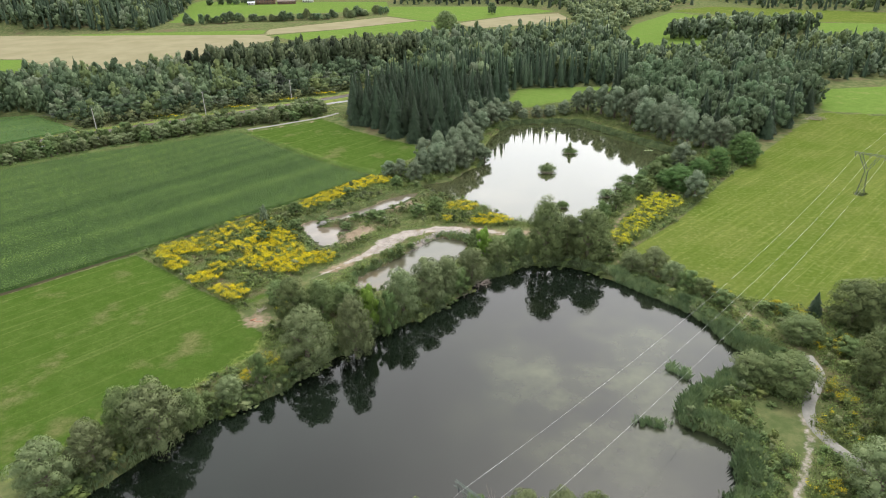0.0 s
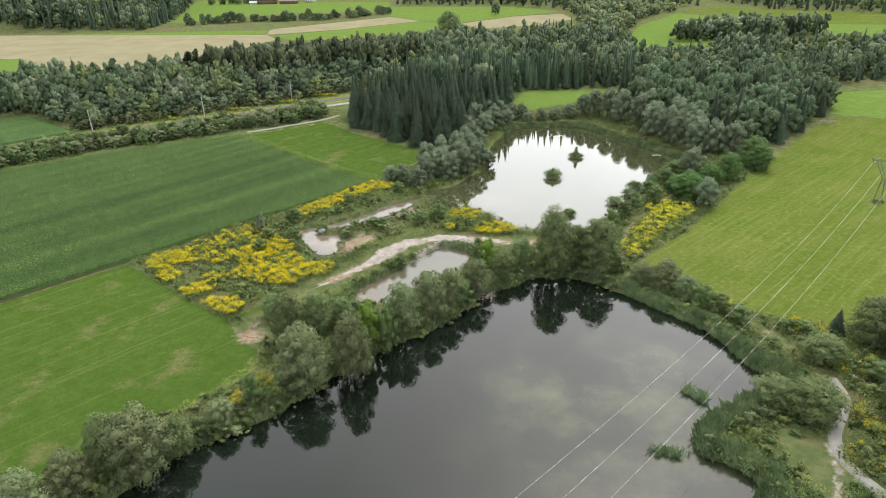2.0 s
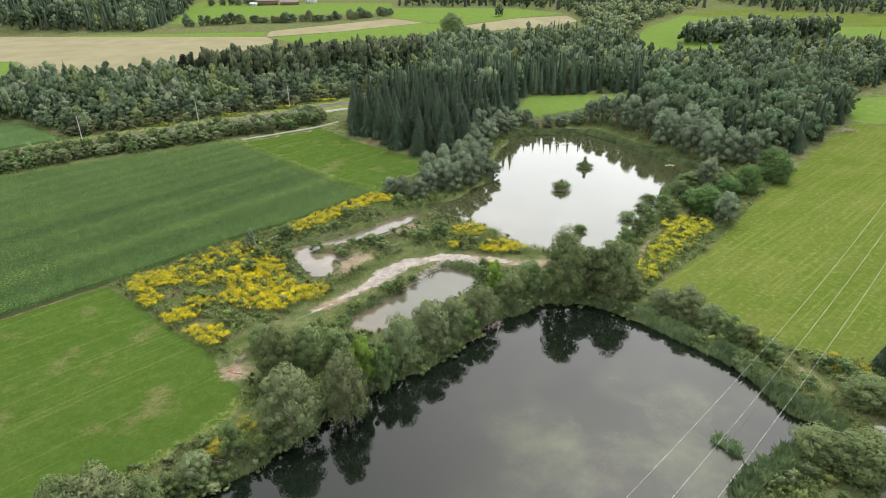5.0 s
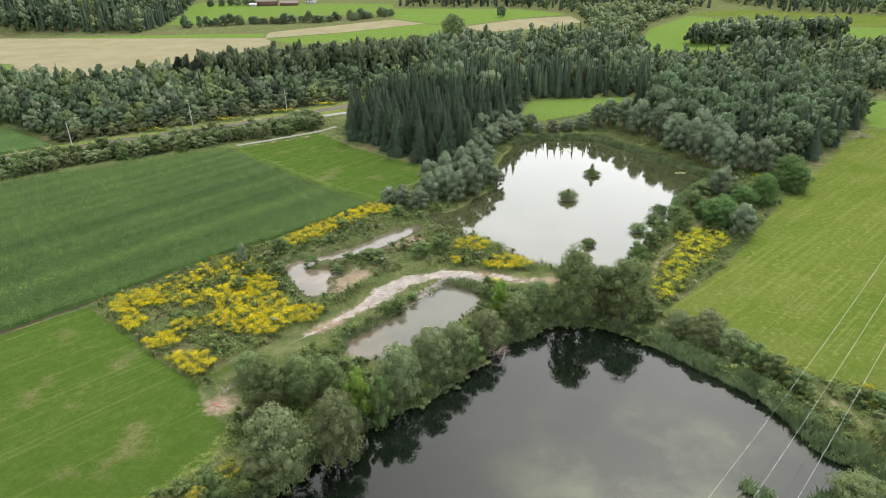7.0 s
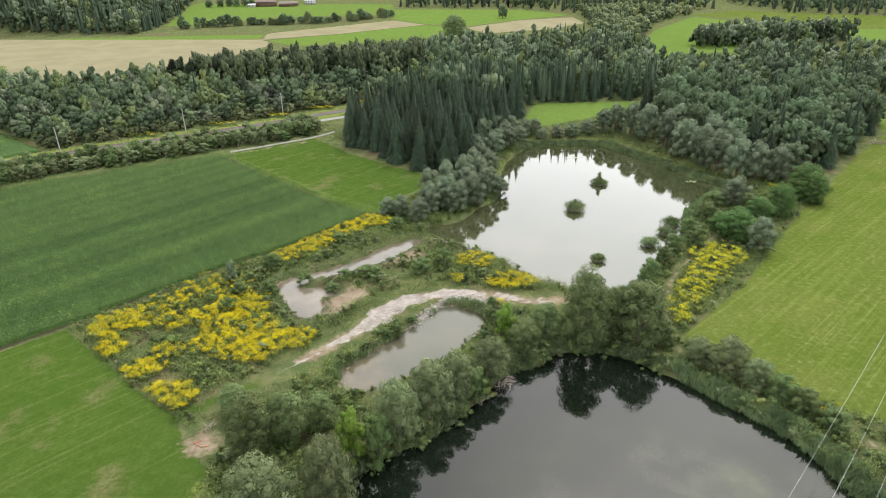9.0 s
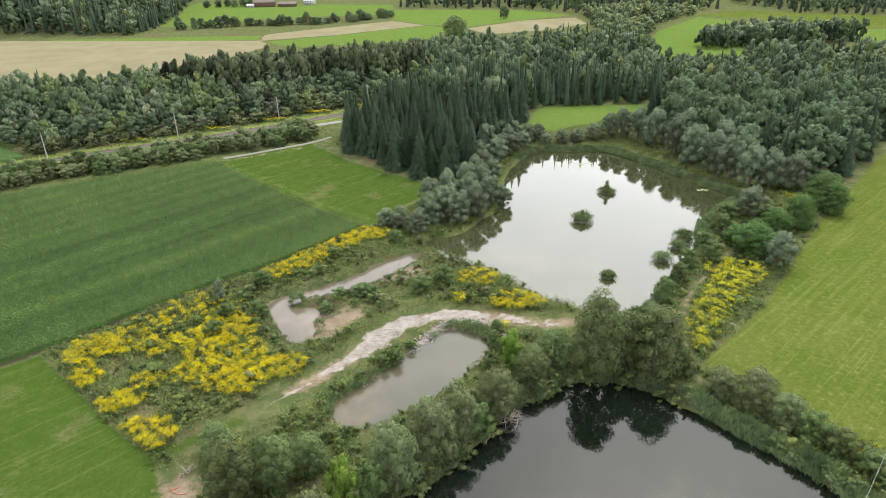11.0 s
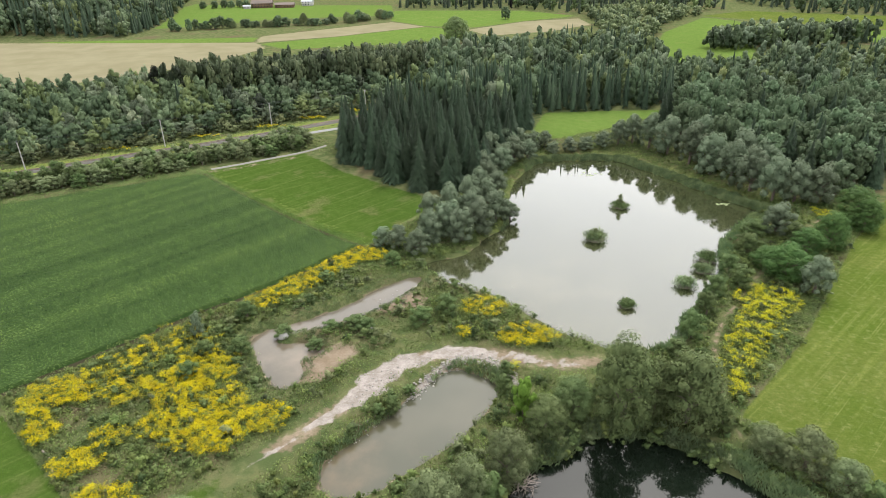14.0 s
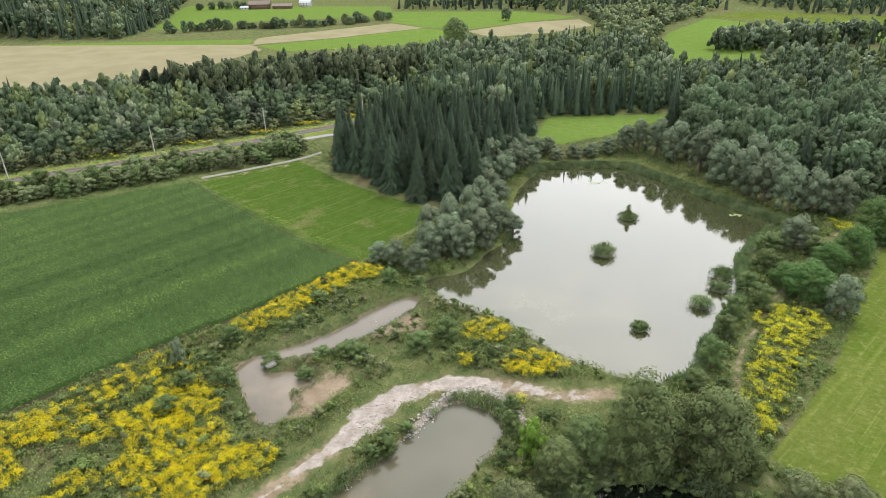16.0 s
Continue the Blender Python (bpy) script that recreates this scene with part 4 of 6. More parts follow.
def fill(outline, gap, seed, keep_out=()):
    """Jittered places inside an outline."""
    r = np.random.default_rng(seed)
    p = np.array(outline, float)
    lo, hi = p.min(0), p.max(0)
    gx, gy = np.meshgrid(np.arange(lo[0], hi[0], gap), np.arange(lo[1], hi[1], gap * 0.87))
    gx = gx + (np.arange(gx.shape[0])[:, None] % 2) * gap / 2
    q = np.stack([gx.ravel(), gy.ravel()], 1) + r.uniform(-0.36, 0.36, (gx.size, 2)) * gap
    ok = distance(outline, q[:, 0], q[:, 1]) < 0
    for other in keep_out:
        ok &= distance(other, q[:, 0], q[:, 1]) > 2.5
    return q[ok]


SPRUCE_WOOD = [(-47, 314), (-34, 299), (-12, 276), (0, 272), (10, 290), (20, 316), (35, 349), (48, 383), (118, 393), (125, 412), (60, 432), (-5, 432), (-22, 405), (-37, 375), (-50, 345)]
for x, y in fill(SPRUCE_WOOD, 7.2, 3):
    if y < 372:
        plant("S", x, y, rng.uniform(14, 25), rng.uniform(4.2, 5.6), "spruces of the wood behind the pond")
EAST_WOOD = [(112, 300), (122, 285), (134, 268), (150, 272), (168, 288), (202, 322), (226, 366), (205, 384), (180, 388), (118, 388), (106, 372), (98, 340)]
for x, y in fill(EAST_WOOD, 8.6, 4):
    kind = "S" if rng.random() < 0.22 else "F"
    plant(kind, x, y, rng.uniform(13, 22), rng.uniform(4.8, 6.8) * (0.7 if kind == "S" else 1), "trees of the wood east of the pond")
RAIL_BELT = [(-212, 240), (-189, 255), (-158, 279), (-120, 298), (-104, 307.5), (-83, 319), (-66, 330), (-64, 342), (-72, 350), (-97, 332), (-130, 313.5), (-176, 289.5), (-212, 266)]
for x, y in fill(RAIL_BELT, 4.5, 5):
    if distance(VALLEY_ROAD, np.array([x]), np.array([y]), False)[0] > 3.2:
        plant("B" if rng.random() < 0.5 else "G", x, y, rng.uniform(5.0, 8.2), rng.uniform(2.4, 3.7), "bushes along the valley road")


SHRUB_LAND = [(-84, 165), (-62, 190), (-28, 228), (-6, 226), (8, 203), (44, 174), (48, 154), (22, 153), (-8, 122), (-42, 93), (-62, 72), (-66, 76), (-42, 108), (-46, 132), (-60, 145)]
SHORE_WEST = [(-66, 62), (-36, 90), (-8, 118), (12, 142), (24, 148), (46, 142), (52, 134), (66, 112), (70, 108), (74, 116), (54, 144), (48, 152), (20, 156), (4, 144), (-16, 124), (-44, 96), (-70, 72)]
SHRUB_EAST = [(46, 150), (50, 172), (66, 205), (80, 232), (108, 260), (120, 268), (130, 252), (110, 228), (74, 184), (54, 158), (70, 136), (88, 122), (100, 124), (100, 100), (86, 72), (60, 62), (46, 62),
              (50, 80), (64, 100), (58, 128), (46, 144)]
SPUR = [(42, 84), (50, 95), (60, 99), (63, 92), (56, 88), (53, 80), (56, 70), (50, 63), (45, 64), (47, 74), (49, 80)]
for outline, gap, seed, label in ((SHRUB_LAND, 3.6, 8, "low green shrubs among the herbs of the heath"), (SHRUB_EAST, 3.4, 9, "low green shrubs beside the footpath and the lake"), (SPUR, 3.05, 20, "low green shrubs on the grassy spur"), (SHORE_WEST, 2.1, 19, "overhanging shrubs along the lake shore")):
    q = fill(outline, gap, seed)
    d = shore_distance(q[:, 0], q[:, 1])
    ok = (d > 0.8) if gap > 3 else (d > -0.5) & (d < 2.2)
    for line, half in ((SANDY_TRACK, 6.0), (FORK_PATH, 3.2), (FORK_PATH_W, 2.5), (EAST_PATH, 2.2)):
        ok &= distance(smooth(line, False), q[:, 0], q[:, 1], False) > half
    for f in (LAWN, MEADOW_E, MAIZE):
        ok &= distance(f, q[:, 0], q[:, 1]) > 1.5
    ok &= np.hypot(q[:, 0] + 44, q[:, 1] - 124) > 6
    ok &= ripple(q[:, 0], q[:, 1], 9, seed) > (-0.15 if gap > 3.1 else -0.45)
    ok &= (distance(SHORES[3], q[:, 0], q[:, 1]) > 2.2) & (distance(RIM, q[:, 0], q[:, 1], False) > 3.0)
    r2 = np.random.default_rng(seed)
    protos = [lobes_crown(puffy_lobes(r2, 10, 4, 7, -0.1), 260, 0.56, r2, 1, -0.3, 0.62) for _ in range(5)]
    groups = ([], [], [])
    tones = ([], [], [])
    for (x, y), z in zip(q[ok], height(q[ok, 0], q[ok, 1])):
        v, f = protos[r2.integers(5)]
        ang, w, h = r2.uniform(0, 6.28), r2.uniform(0.8, 2.2) / 4 * (1.25 if gap < 3 else 1), r2.uniform(1.0, 3.0) / 10
        c, s = math.cos(ang) * w, math.sin(ang) * w
        k = r2.choice(3, p=(0.60, 0.2, 0.20))
        groups[k].append((placed(v, x, y, z - 0.1, c, s, h, 0.8), f))
        tones[k].append(np.full(len(v), r2.normal(0, 0.2)))
    for parts, tn, m in zip(groups, tones, (M_BUSH, M_WILLOW, M_HERB)):
        me = mesh_from("shrub_layer", *join(parts), False)
        at = me.attributes.new("tone", "FLOAT", "POINT")
        at.data.foreach_set("value", np.concatenate(tn).astype(np.float32))
        me.materials.append(m)
        tagged(new("shrub_layer", me), label, "shrubs", kind="stuff")


def forest_stuff(name, outline, gap, seed, tall, wide, conifers, label, keep_out=(), mat=None, fine=True):
    """A wood too large to count: every tree is real geometry, joined."""
    r = np.random.default_rng(seed)
    protos = []
    for v in range(6):
        if fine:
            protos.append(lobes_crown(puffy_lobes(r, 10, 4, 11, 0.0), 380, 0.44, r, 1, 0.0, 0.80, 0.75))
        else:
            protos.append(lobes_crown(puffy_lobes(r, 10, 4, 2, 0.0), 60, 1.0, r, 1, 0.1, 0.86))
    protos += [lobes_crown(puffy_lobes(r, 10, 4, 6, 0.0), 110, 0.80, r, 1, 0.0, 0.88, 0.75) for _ in range(6)]
    spr = [spruce_crown(r, 10, 2.2, 14 if fine else 7, 9 if fine else 6) for _ in range(4)]
    sets = {}
    line = smooth(RAILWAY, False)
    q = fill(outline, gap, seed, keep_out)
    z = dry_height(q[:, 0], q[:, 1])
    grove = ripple(q[:, 0], q[:, 1], 38, seed)
    for (x, y), zz, gv in zip(q, z, grove):
        con = r.random() < conifers + 0.35 * gv
        v, f = spr[r.integers(4)] if con else protos[r.integers(6) + (6 if y > 500 else 0)]
        a, h = r.uniform(0, 6.28), r.uniform(*tall)
        if name == "riverside_wood":
            h *= 0.62 + 0.6 * min(1.0, float(distance(line, np.array([x]), np.array([y]), False)[0]) / 70)
        w = r.uniform(*wide) / 4.0 * (1.35 if con else 1.0)
        c, s = math.cos(a) * w, math.sin(a) * w
        hue = ripple(np.array(x), np.array(y), 21, seed + 5) + r.normal(0, 0.4)
        m = M_SPRUCE if con else mat or (M_SILVER if hue > 0.62 else M_ALDER if hue < -0.55 else M_FOREST)
        sets.setdefault(m.name, (m, [], []))
        sets[m.name][1].append((placed(v, x, y, zz - 0.2, c, s, h / 10), f))
        sets[m.name][2].append(np.full(len(v), r.normal(0, 0.27) + 0.15 * gv))
    for m, parts, tones in sets.values():
        if parts:
            me = mesh_from(name, *join(parts), m is not M_SPRUCE)
            at = me.attributes.new("tone", "FLOAT", "POINT")
            at.data.foreach_set("value", np.concatenate(tones).astype(np.float32))
            me.materials.append(m)
            tagged(new(name, me), label, "woods", kind="stuff")


NORTH_WEST_WOOD = [(-330, 243), (-255, 296), (-188, 317), (-142, 344), (-90, 375), (-30, 413), (-20, 440), (10, 470), (40, 560), (0, 560), (-70, 520), (-130, 470), (-190, 440), (-270, 420), (-420, 330)]
SPRUCE_BACK = [(-37, 372), (34, 372), (45, 383), (118, 393), (125, 412), (60, 432), (-5, 432), (-22, 405)]
forest_stuff("spruce_wood", SPRUCE_BACK, 6.6, 10, (15, 24), (4.4, 5.6), 0.85, "dark spruce wood behind the clearing")
forest_stuff("riverside_wood", NORTH_WEST_WOOD, 7.6, 11, (8, 18), (3.5, 5.6), -0.15, "mixed wood of willows and alders beyond the railway", (MAIZE_NW,))
POPLARS = [(-172, 410), (-120, 415), (-50, 440), (-15, 470), (-20, 490), (-60, 475), (-160, 440)]
forest_stuff("poplar_stand", POPLARS, 8.0, 17, (22, 28), (4.6, 6.0), -1.0, "tall dense poplars behind the riverside wood", (), M_POPLAR)
RAIL_EDGE = [(-200, 308), (-188, 312), (-142, 339), (-90, 370), (-30, 408), (-28, 414), (-90, 379), (-142, 349), (-200, 320)]
forest_stuff("edge_bushes", RAIL_EDGE, 4.6, 18, (2.5, 7), (2.2, 3.4), -1.0, "rounded bushes along the edge of the wood", (MAIZE_NW,), M_WILLOW)
VALLEY_WOOD = [(-20, 438), (60, 438), (125, 418), (118, 394), (205, 388), (300, 400), (430, 410), (440, 468), (350, 515), (250, 528), (214, 505), (205, 476), (150, 490), (172, 600), (150, 630), (90, 605),
               (20, 600), (0, 560), (40, 520)]
forest_stuff("valley_wood", VALLEY_WOOD, 8.2, 12, (9, 19), (3.6, 5.4), 0.25, "wide mixed forest of conifers and broadleaved trees up the valley", (GREEN_E,))
COPSE = [(206, 566), (216, 590), (238, 612), (300, 622), (352, 612), (352, 588), (300, 574), (246, 560)]
forest_stuff("copse", COPSE, 8.0, 23, (15, 21), (4.4, 6.2), 0.1, "tall mixed copse among the far fields")
WEST_HILL_WOOD = [(-600, 722), (-400, 704), (-324, 706), (-326, 775), (-364, 945), (-390, 1060), (-470, 1140), (-640, 1000), (-600, 800)]
forest_stuff("hillside_wood", WEST_HILL_WOOD, 8.2, 13, (15, 26), (5.6, 7.4), 0.65, "dark conifer forest on the valley side", (), None, False)
RIVER_WOOD = [(140, 650), (172, 615), (200, 670), (235, 740), (290, 800), (230, 860), (160, 830), (156, 735)]
forest_stuff("river_wood", RIVER_WOOD, 9, 14, (8, 14), (4, 6), 0.1, "pale willow wood along the distant river", ([(180, 700), (196, 704), (240, 790), (222, 790)],), M_WILLOW, False)
FAR_WOOD = [(-64, 930), (100, 890), (150, 830), (300, 840), (340, 850), (360, 1000), (200, 1060), (-60, 1020)]
forest_stuff("far_wood", FAR_WOOD, 16, 15, (16, 24), (5, 7), 0.6, "far dark forest at the foot of the hills", (), None, False)
FAR_WOOD_E = [(400, 800), (560, 700), (800, 600), (900, 800), (600, 980), (380, 990)]
forest_stuff("far_wood", FAR_WOOD_E, 16, 16, (16, 24), (5, 7), 0.5, "far dark forest beyond the fields", (), None, False)


def part(name, arrays, mat, parent, label="", smooth_faces=True):
    me = mesh_from(name, *arrays, smooth_faces)
    me.materials.append(mat)
    o = new(name, me)
    o.parent = parent
    if label:
        tagged(o, label)
    return o


def box(x0, y0, z0, x1, y1, z1):
    v = np.array([(x, y, z) for z in (z0, z1) for y in (y0, y1) for x in (x0, x1)], float)
    q = np.array([(0, 2, 3, 1), (4, 5, 7, 6), (0, 1, 5, 4), (2, 6, 7, 3), (0, 4, 6, 2), (1, 3, 7, 5)])
    return v, np.concatenate([q[:, [0, 1, 2]], q[:, [0, 2, 3]]])


def empty(name, x, y, z, turn=0.0):
    o = new(name)
    o.matrix_basis = pose(x, y, z, 0, 0, turn)
    return o


def stuff(name, arrays, mat, label, category):
    me = mesh_from(name, *arrays, False)
    me.materials.append(mat)
    return tagged(new(name, me), label, category, kind="stuff")


def add_tone(ob, amount, scale):
    """Patches of lighter and darker growth."""
    co = np.empty(len(ob.data.vertices) * 3, np.float32)
    ob.data.vertices.foreach_get("co", co)
    x, y = co[0::3], co[1::3]
    at = ob.data.attributes.new("tone", "FLOAT", "POINT")
    at.data.foreach_set("value", (amount * (0.7 * ripple(x, y, scale, 3) + 0.6 * ripple(x, y, scale * 0.37, 8))).astype(np.float32))


# ---- maize ----
def maize(name, outline, seed, row_gap, plant_gap, tall, label, base, lim=1e9):
    """Rows of maize: every plant a tuft of arching leaves."""
    r = np.random.default_rng(seed)
    d = np.array([0.655, 0.756])
    n = np.array([d[1], -d[0]])
    p = np.array(outline, float)
    u, w = p @ d, p @ n
    rows = np.arange(w.min(), w.max(), row_gap)
    s = np.arange(u.min(), u.max(), plant_gap)
    S, W = np.meshgrid(s, rows)
    S = S + r.uniform(-0.4, 0.4, S.shape) * plant_gap
    W = W + r.normal(0, 0.06, W.shape) + 0.25 * np.sin(S / 17 + W / 9)
    vigour = np.convolve(r.normal(0, 1, len(rows) + 2), (0.35, 0.9, 0.35), "valid")[:len(rows)]
    vig = np.repeat(vigour, len(s))
    q = S.ravel()[:, None] * d + W.ravel()[:, None] * n
    inside = (distance(outline, q[:, 0], q[:, 1]) < 0) & (np.abs(q[:, 0]) < lim)
    q, vig = q[inside], vig[inside]
    k = len(q)
    z = dry_height(q[:, 0], q[:, 1])
    top = tall * (1 + 0.10 * ripple(q[:, 0], q[:, 1], 11, 3) + 0.05 * vig + r.normal(0, 0.05, k))
    blades = 4
    i = np.repeat(np.arange(k), blades)
    a = math.atan2(d[1], d[0]) + r.integers(0, 2, len(i)) * np.pi + r.normal(0, 0.5, len(i))
    lean = r.uniform(0.3, 0.75, len(i))
    f = np.tile(np.linspace(0.45, 0.98, blades), k)
    foot = np.column_stack([q[i], z[i] + top[i] * f])
    out = np.column_stack([np.cos(a), np.sin(a)]) * lean[:, None]
    side = np.column_stack([-np.sin(a), np.cos(a), np.zeros(len(a))]) * r.uniform(0.07, 0.14, len(a))[:, None]
    rise = 0.16 * r.uniform(0.5, 1.6, len(a))
    mid = foot + np.column_stack([out * 0.55, rise])
    tip = foot + np.column_stack([out, rise - 0.30])
    v = np.stack([foot, mid + side, mid - side, tip], 1).reshape(-1, 3)
    j = np.arange(len(i))[:, None] * 4
    f = np.concatenate([j + [0, 1, 2], j + [1, 3, 2]], 0)
    field = stuff(name, (v, f), M_CORN, label, "maize")
    at = field.data.attributes.new("tone", "FLOAT", "POINT")
    tone = 0.24 * vig + 0.12 * ripple(q[:, 0], q[:, 1], 19, 8) + r.normal(0, 0.20, k)
    at.data.foreach_set("value", np.repeat(tone[i], 4).astype(np.float32))
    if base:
        # the closed mass of lower leaves between the rows; shade is in its colour
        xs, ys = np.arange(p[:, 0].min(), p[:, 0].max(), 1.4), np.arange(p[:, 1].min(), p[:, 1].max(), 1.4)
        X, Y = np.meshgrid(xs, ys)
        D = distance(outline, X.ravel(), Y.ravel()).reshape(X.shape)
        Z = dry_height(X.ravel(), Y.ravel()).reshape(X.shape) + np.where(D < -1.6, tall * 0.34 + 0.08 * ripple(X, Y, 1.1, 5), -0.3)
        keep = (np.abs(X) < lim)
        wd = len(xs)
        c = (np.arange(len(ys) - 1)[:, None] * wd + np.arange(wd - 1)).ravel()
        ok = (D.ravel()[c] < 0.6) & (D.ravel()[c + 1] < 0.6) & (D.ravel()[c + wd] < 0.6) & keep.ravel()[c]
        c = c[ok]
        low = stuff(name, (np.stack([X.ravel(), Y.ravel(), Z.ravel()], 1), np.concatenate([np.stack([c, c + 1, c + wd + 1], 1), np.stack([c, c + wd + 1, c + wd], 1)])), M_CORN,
              "dense lower leaves of the green maize field with row shade painted in", "maize")
        # an even dark tone paints the shade between the rows onto the sheet
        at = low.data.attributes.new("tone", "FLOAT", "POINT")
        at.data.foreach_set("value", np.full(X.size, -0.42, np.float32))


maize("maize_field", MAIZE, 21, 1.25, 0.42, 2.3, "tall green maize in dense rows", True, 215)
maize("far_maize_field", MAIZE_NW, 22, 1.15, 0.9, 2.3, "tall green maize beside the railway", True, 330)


# ---- herbs, goldenrod and reeds ----
GOLD_WEST = [(-78.3, 162.0, 6.3, 5.7, 1.0), (-75.6, 152.2, 3.3, 5.3, 1.0), (-64.5, 144.2, 4.1, 3.2, 1.0), (-55.5, 134.6, 5.1, 4.5, 1.0), (-61.9, 150.1, 3.6, 2.8, 0.7),
             (-52.4, 170.2, 6.8, 6.2, 1.0), (-48.8, 156.1, 9.0, 8.9, 0.9), (-35.4, 154.6, 4.3, 4.0, 1.0), (-71.2, 168.0, 5.9, 8.0, 0.5), (-65.1, 181.5, 6.1, 5.8, 0.4), (-64.3, 163.4, 4.9, 4.8, 0.7), (-66.5, 173.0, 5.0, 4.0, 0.45), (-57.0, 179.0, 5.5, 6.0, 0.4), (-55.5, 164.5, 6.0, 5.0, 0.9), (-43.0, 150.5, 5.5, 5.0, 0.9)]
GOLD_BANK = [(-47.3, 198.6, 4.6, 4.2, 0.75), (-42.3, 205.5, 4.8, 5.4, 0.85), (-37.1, 213.0, 5.0, 5.6, 0.9), (-32.0, 219.0, 5.0, 4.6, 0.95), (-27.0, 224.2, 7.3, 4.6, 1.0), (6.8, 193.6, 5.2, 4.4, 0.75), (16.0, 180.9, 6.3, 4.0, 1.0), (1.5, 182.7, 2.1, 2.2, 0.6)]
GOLD_EAST = [(73.5, 190.5, 4.5, 5, 0.6), (65, 180.5, 4, 4.5, 0.5), (57, 169, 3.4, 5, 0.4), (70, 196, 3, 4, 0.4), (78.2, 196.2, 5.1, 7.2, 0.75), (69.0, 185.1, 5.0, 6.2, 0.6), (61.3, 175.5, 4.1, 5.4, 0.5), (53.5, 163.5, 2.4, 6.7, 0.6), (120.5, 249.2, 2.5, 6.3, 0.8), (11.2, 169.9, 1.3, 2.0, 0.4)]
GOLD_LAKE = [(80.4, 121.1, 4.2, 5.4, 0.5), (74.2, 92.5, 2.1, 5.5, 0.4), (82.9, 106.0, 4.7, 5.2, 0.2), (69.9, 81.2, 5.8, 4.2, 0.15), (58.2, 68.0, 2.5, 1.8, 0.5), (-40.1, 99.6, 1.4, 2.4, 0.8),
             (-36.7, 105.2, 1.8, 2.5, 0.5), (-39.1, 128.6, 2.1, 5.6, 0.4), (69.2, 131.3, 3.5, 4.3, 0.3)]
OPEN_FIELDS = (LAWN, MAIZE, MEADOW_E, MEADOW_W, CLEARING, GREEN_E)


def clumps(q, z, r, count, wide, low, high, size, slim=0.4, droop=-0.8):
    """Tufts of upright leaves round each place."""
    i = np.repeat(np.arange(len(q)), count)
    k = len(i)
    tall = r.uniform(low, high, len(q))[i]
    off = r.normal(0, wide, (k, 2))
    f = r.uniform(0.15, 1.0, k)
    c = np.column_stack([q[i] + off, z[i] + tall * f * np.exp(-(off ** 2).sum(1) / (4 * wide * wide))])
    nn = unit(k, r)
    nn[:, 2] = np.abs(nn[:, 2]) * 0.6 + 0.15
    nn /= np.linalg.norm(nn, axis=1)[:, None]
    v, f = leaves(c, nn, size, r, slim, droop)
    dome = np.column_stack([off / wide * 0.55, np.full(k, 0.8)]) + 0.35 * nn
    return np.concatenate([v, np.repeat(dome, 4, 0)], 1), f


def places(outline, gap, seed):
    """Places off the water, the tracks and the fields."""
    q = fill(outline, gap, seed)
    x, y = q[:, 0], q[:, 1]
    ok = shore_distance(x, y) > 0.25
    for f in OPEN_FIELDS:
        ok &= distance(f, x, y) > 0.3
    for line, half in ((SANDY_TRACK, 2.6), (FORK_PATH, 1.7), (FORK_PATH_W, 1.1), (EAST_PATH, 1.2), (FIELD_ROAD, 1.6)):
        ok &= distance(smooth(line, False), x, y, False) > half
    ok &= ((x + 44) / 5) ** 2 + ((y - 124) / 5) ** 2 > 1
    ok &= ((x - 60) / 4.5) ** 2 + ((y - 83) / 8) ** 2 > 1
    return q[ok & (sand_flats(x, y) < 0.62)]


HEATH_AREA = [(-92, 161), (-62, 195), (-26, 232), (-4, 232), (10, 205), (45, 176), (50, 152), (20, 150), (-10, 118), (-42, 92), (-60, 72), (-70, 78), (-44, 108), (-44, 118), (-54, 126), (-80, 148), (-96, 162)]
EAST_AREA = [(45, 150), (48, 172), (66, 207), (78, 232), (106, 258), (118, 270), (136, 250), (116, 224), (79, 178), (54, 152), (69, 133), (86, 121), (100, 124), (104, 100), (90, 70), (60, 58), (42, 60),
             (44, 85), (62, 100), (56, 128), (44, 144)]
NORTH_AREA = [(14, 262), (26, 345), (70, 356), (106, 376), (112, 340), (130, 280), (134, 262), (108, 250), (92, 268), (72, 312), (36, 312), (20, 284), (18, 256)]
WEST_SHORE = [(-14, 222), (8, 230), (20, 260), (24, 290), (36, 312), (24, 320), (10, 282), (-4, 264), (-24, 236)]
RAIL_AREA = [(-210, 300), (-178, 318), (-90, 373), (-30, 414), (-26, 404), (-46, 380), (-62, 352), (-54, 338), (-40, 330), (-48, 318), (-62, 328), (-128, 320), (-178, 300)]
r = np.random.default_rng(31)
herbs = []
dry = []
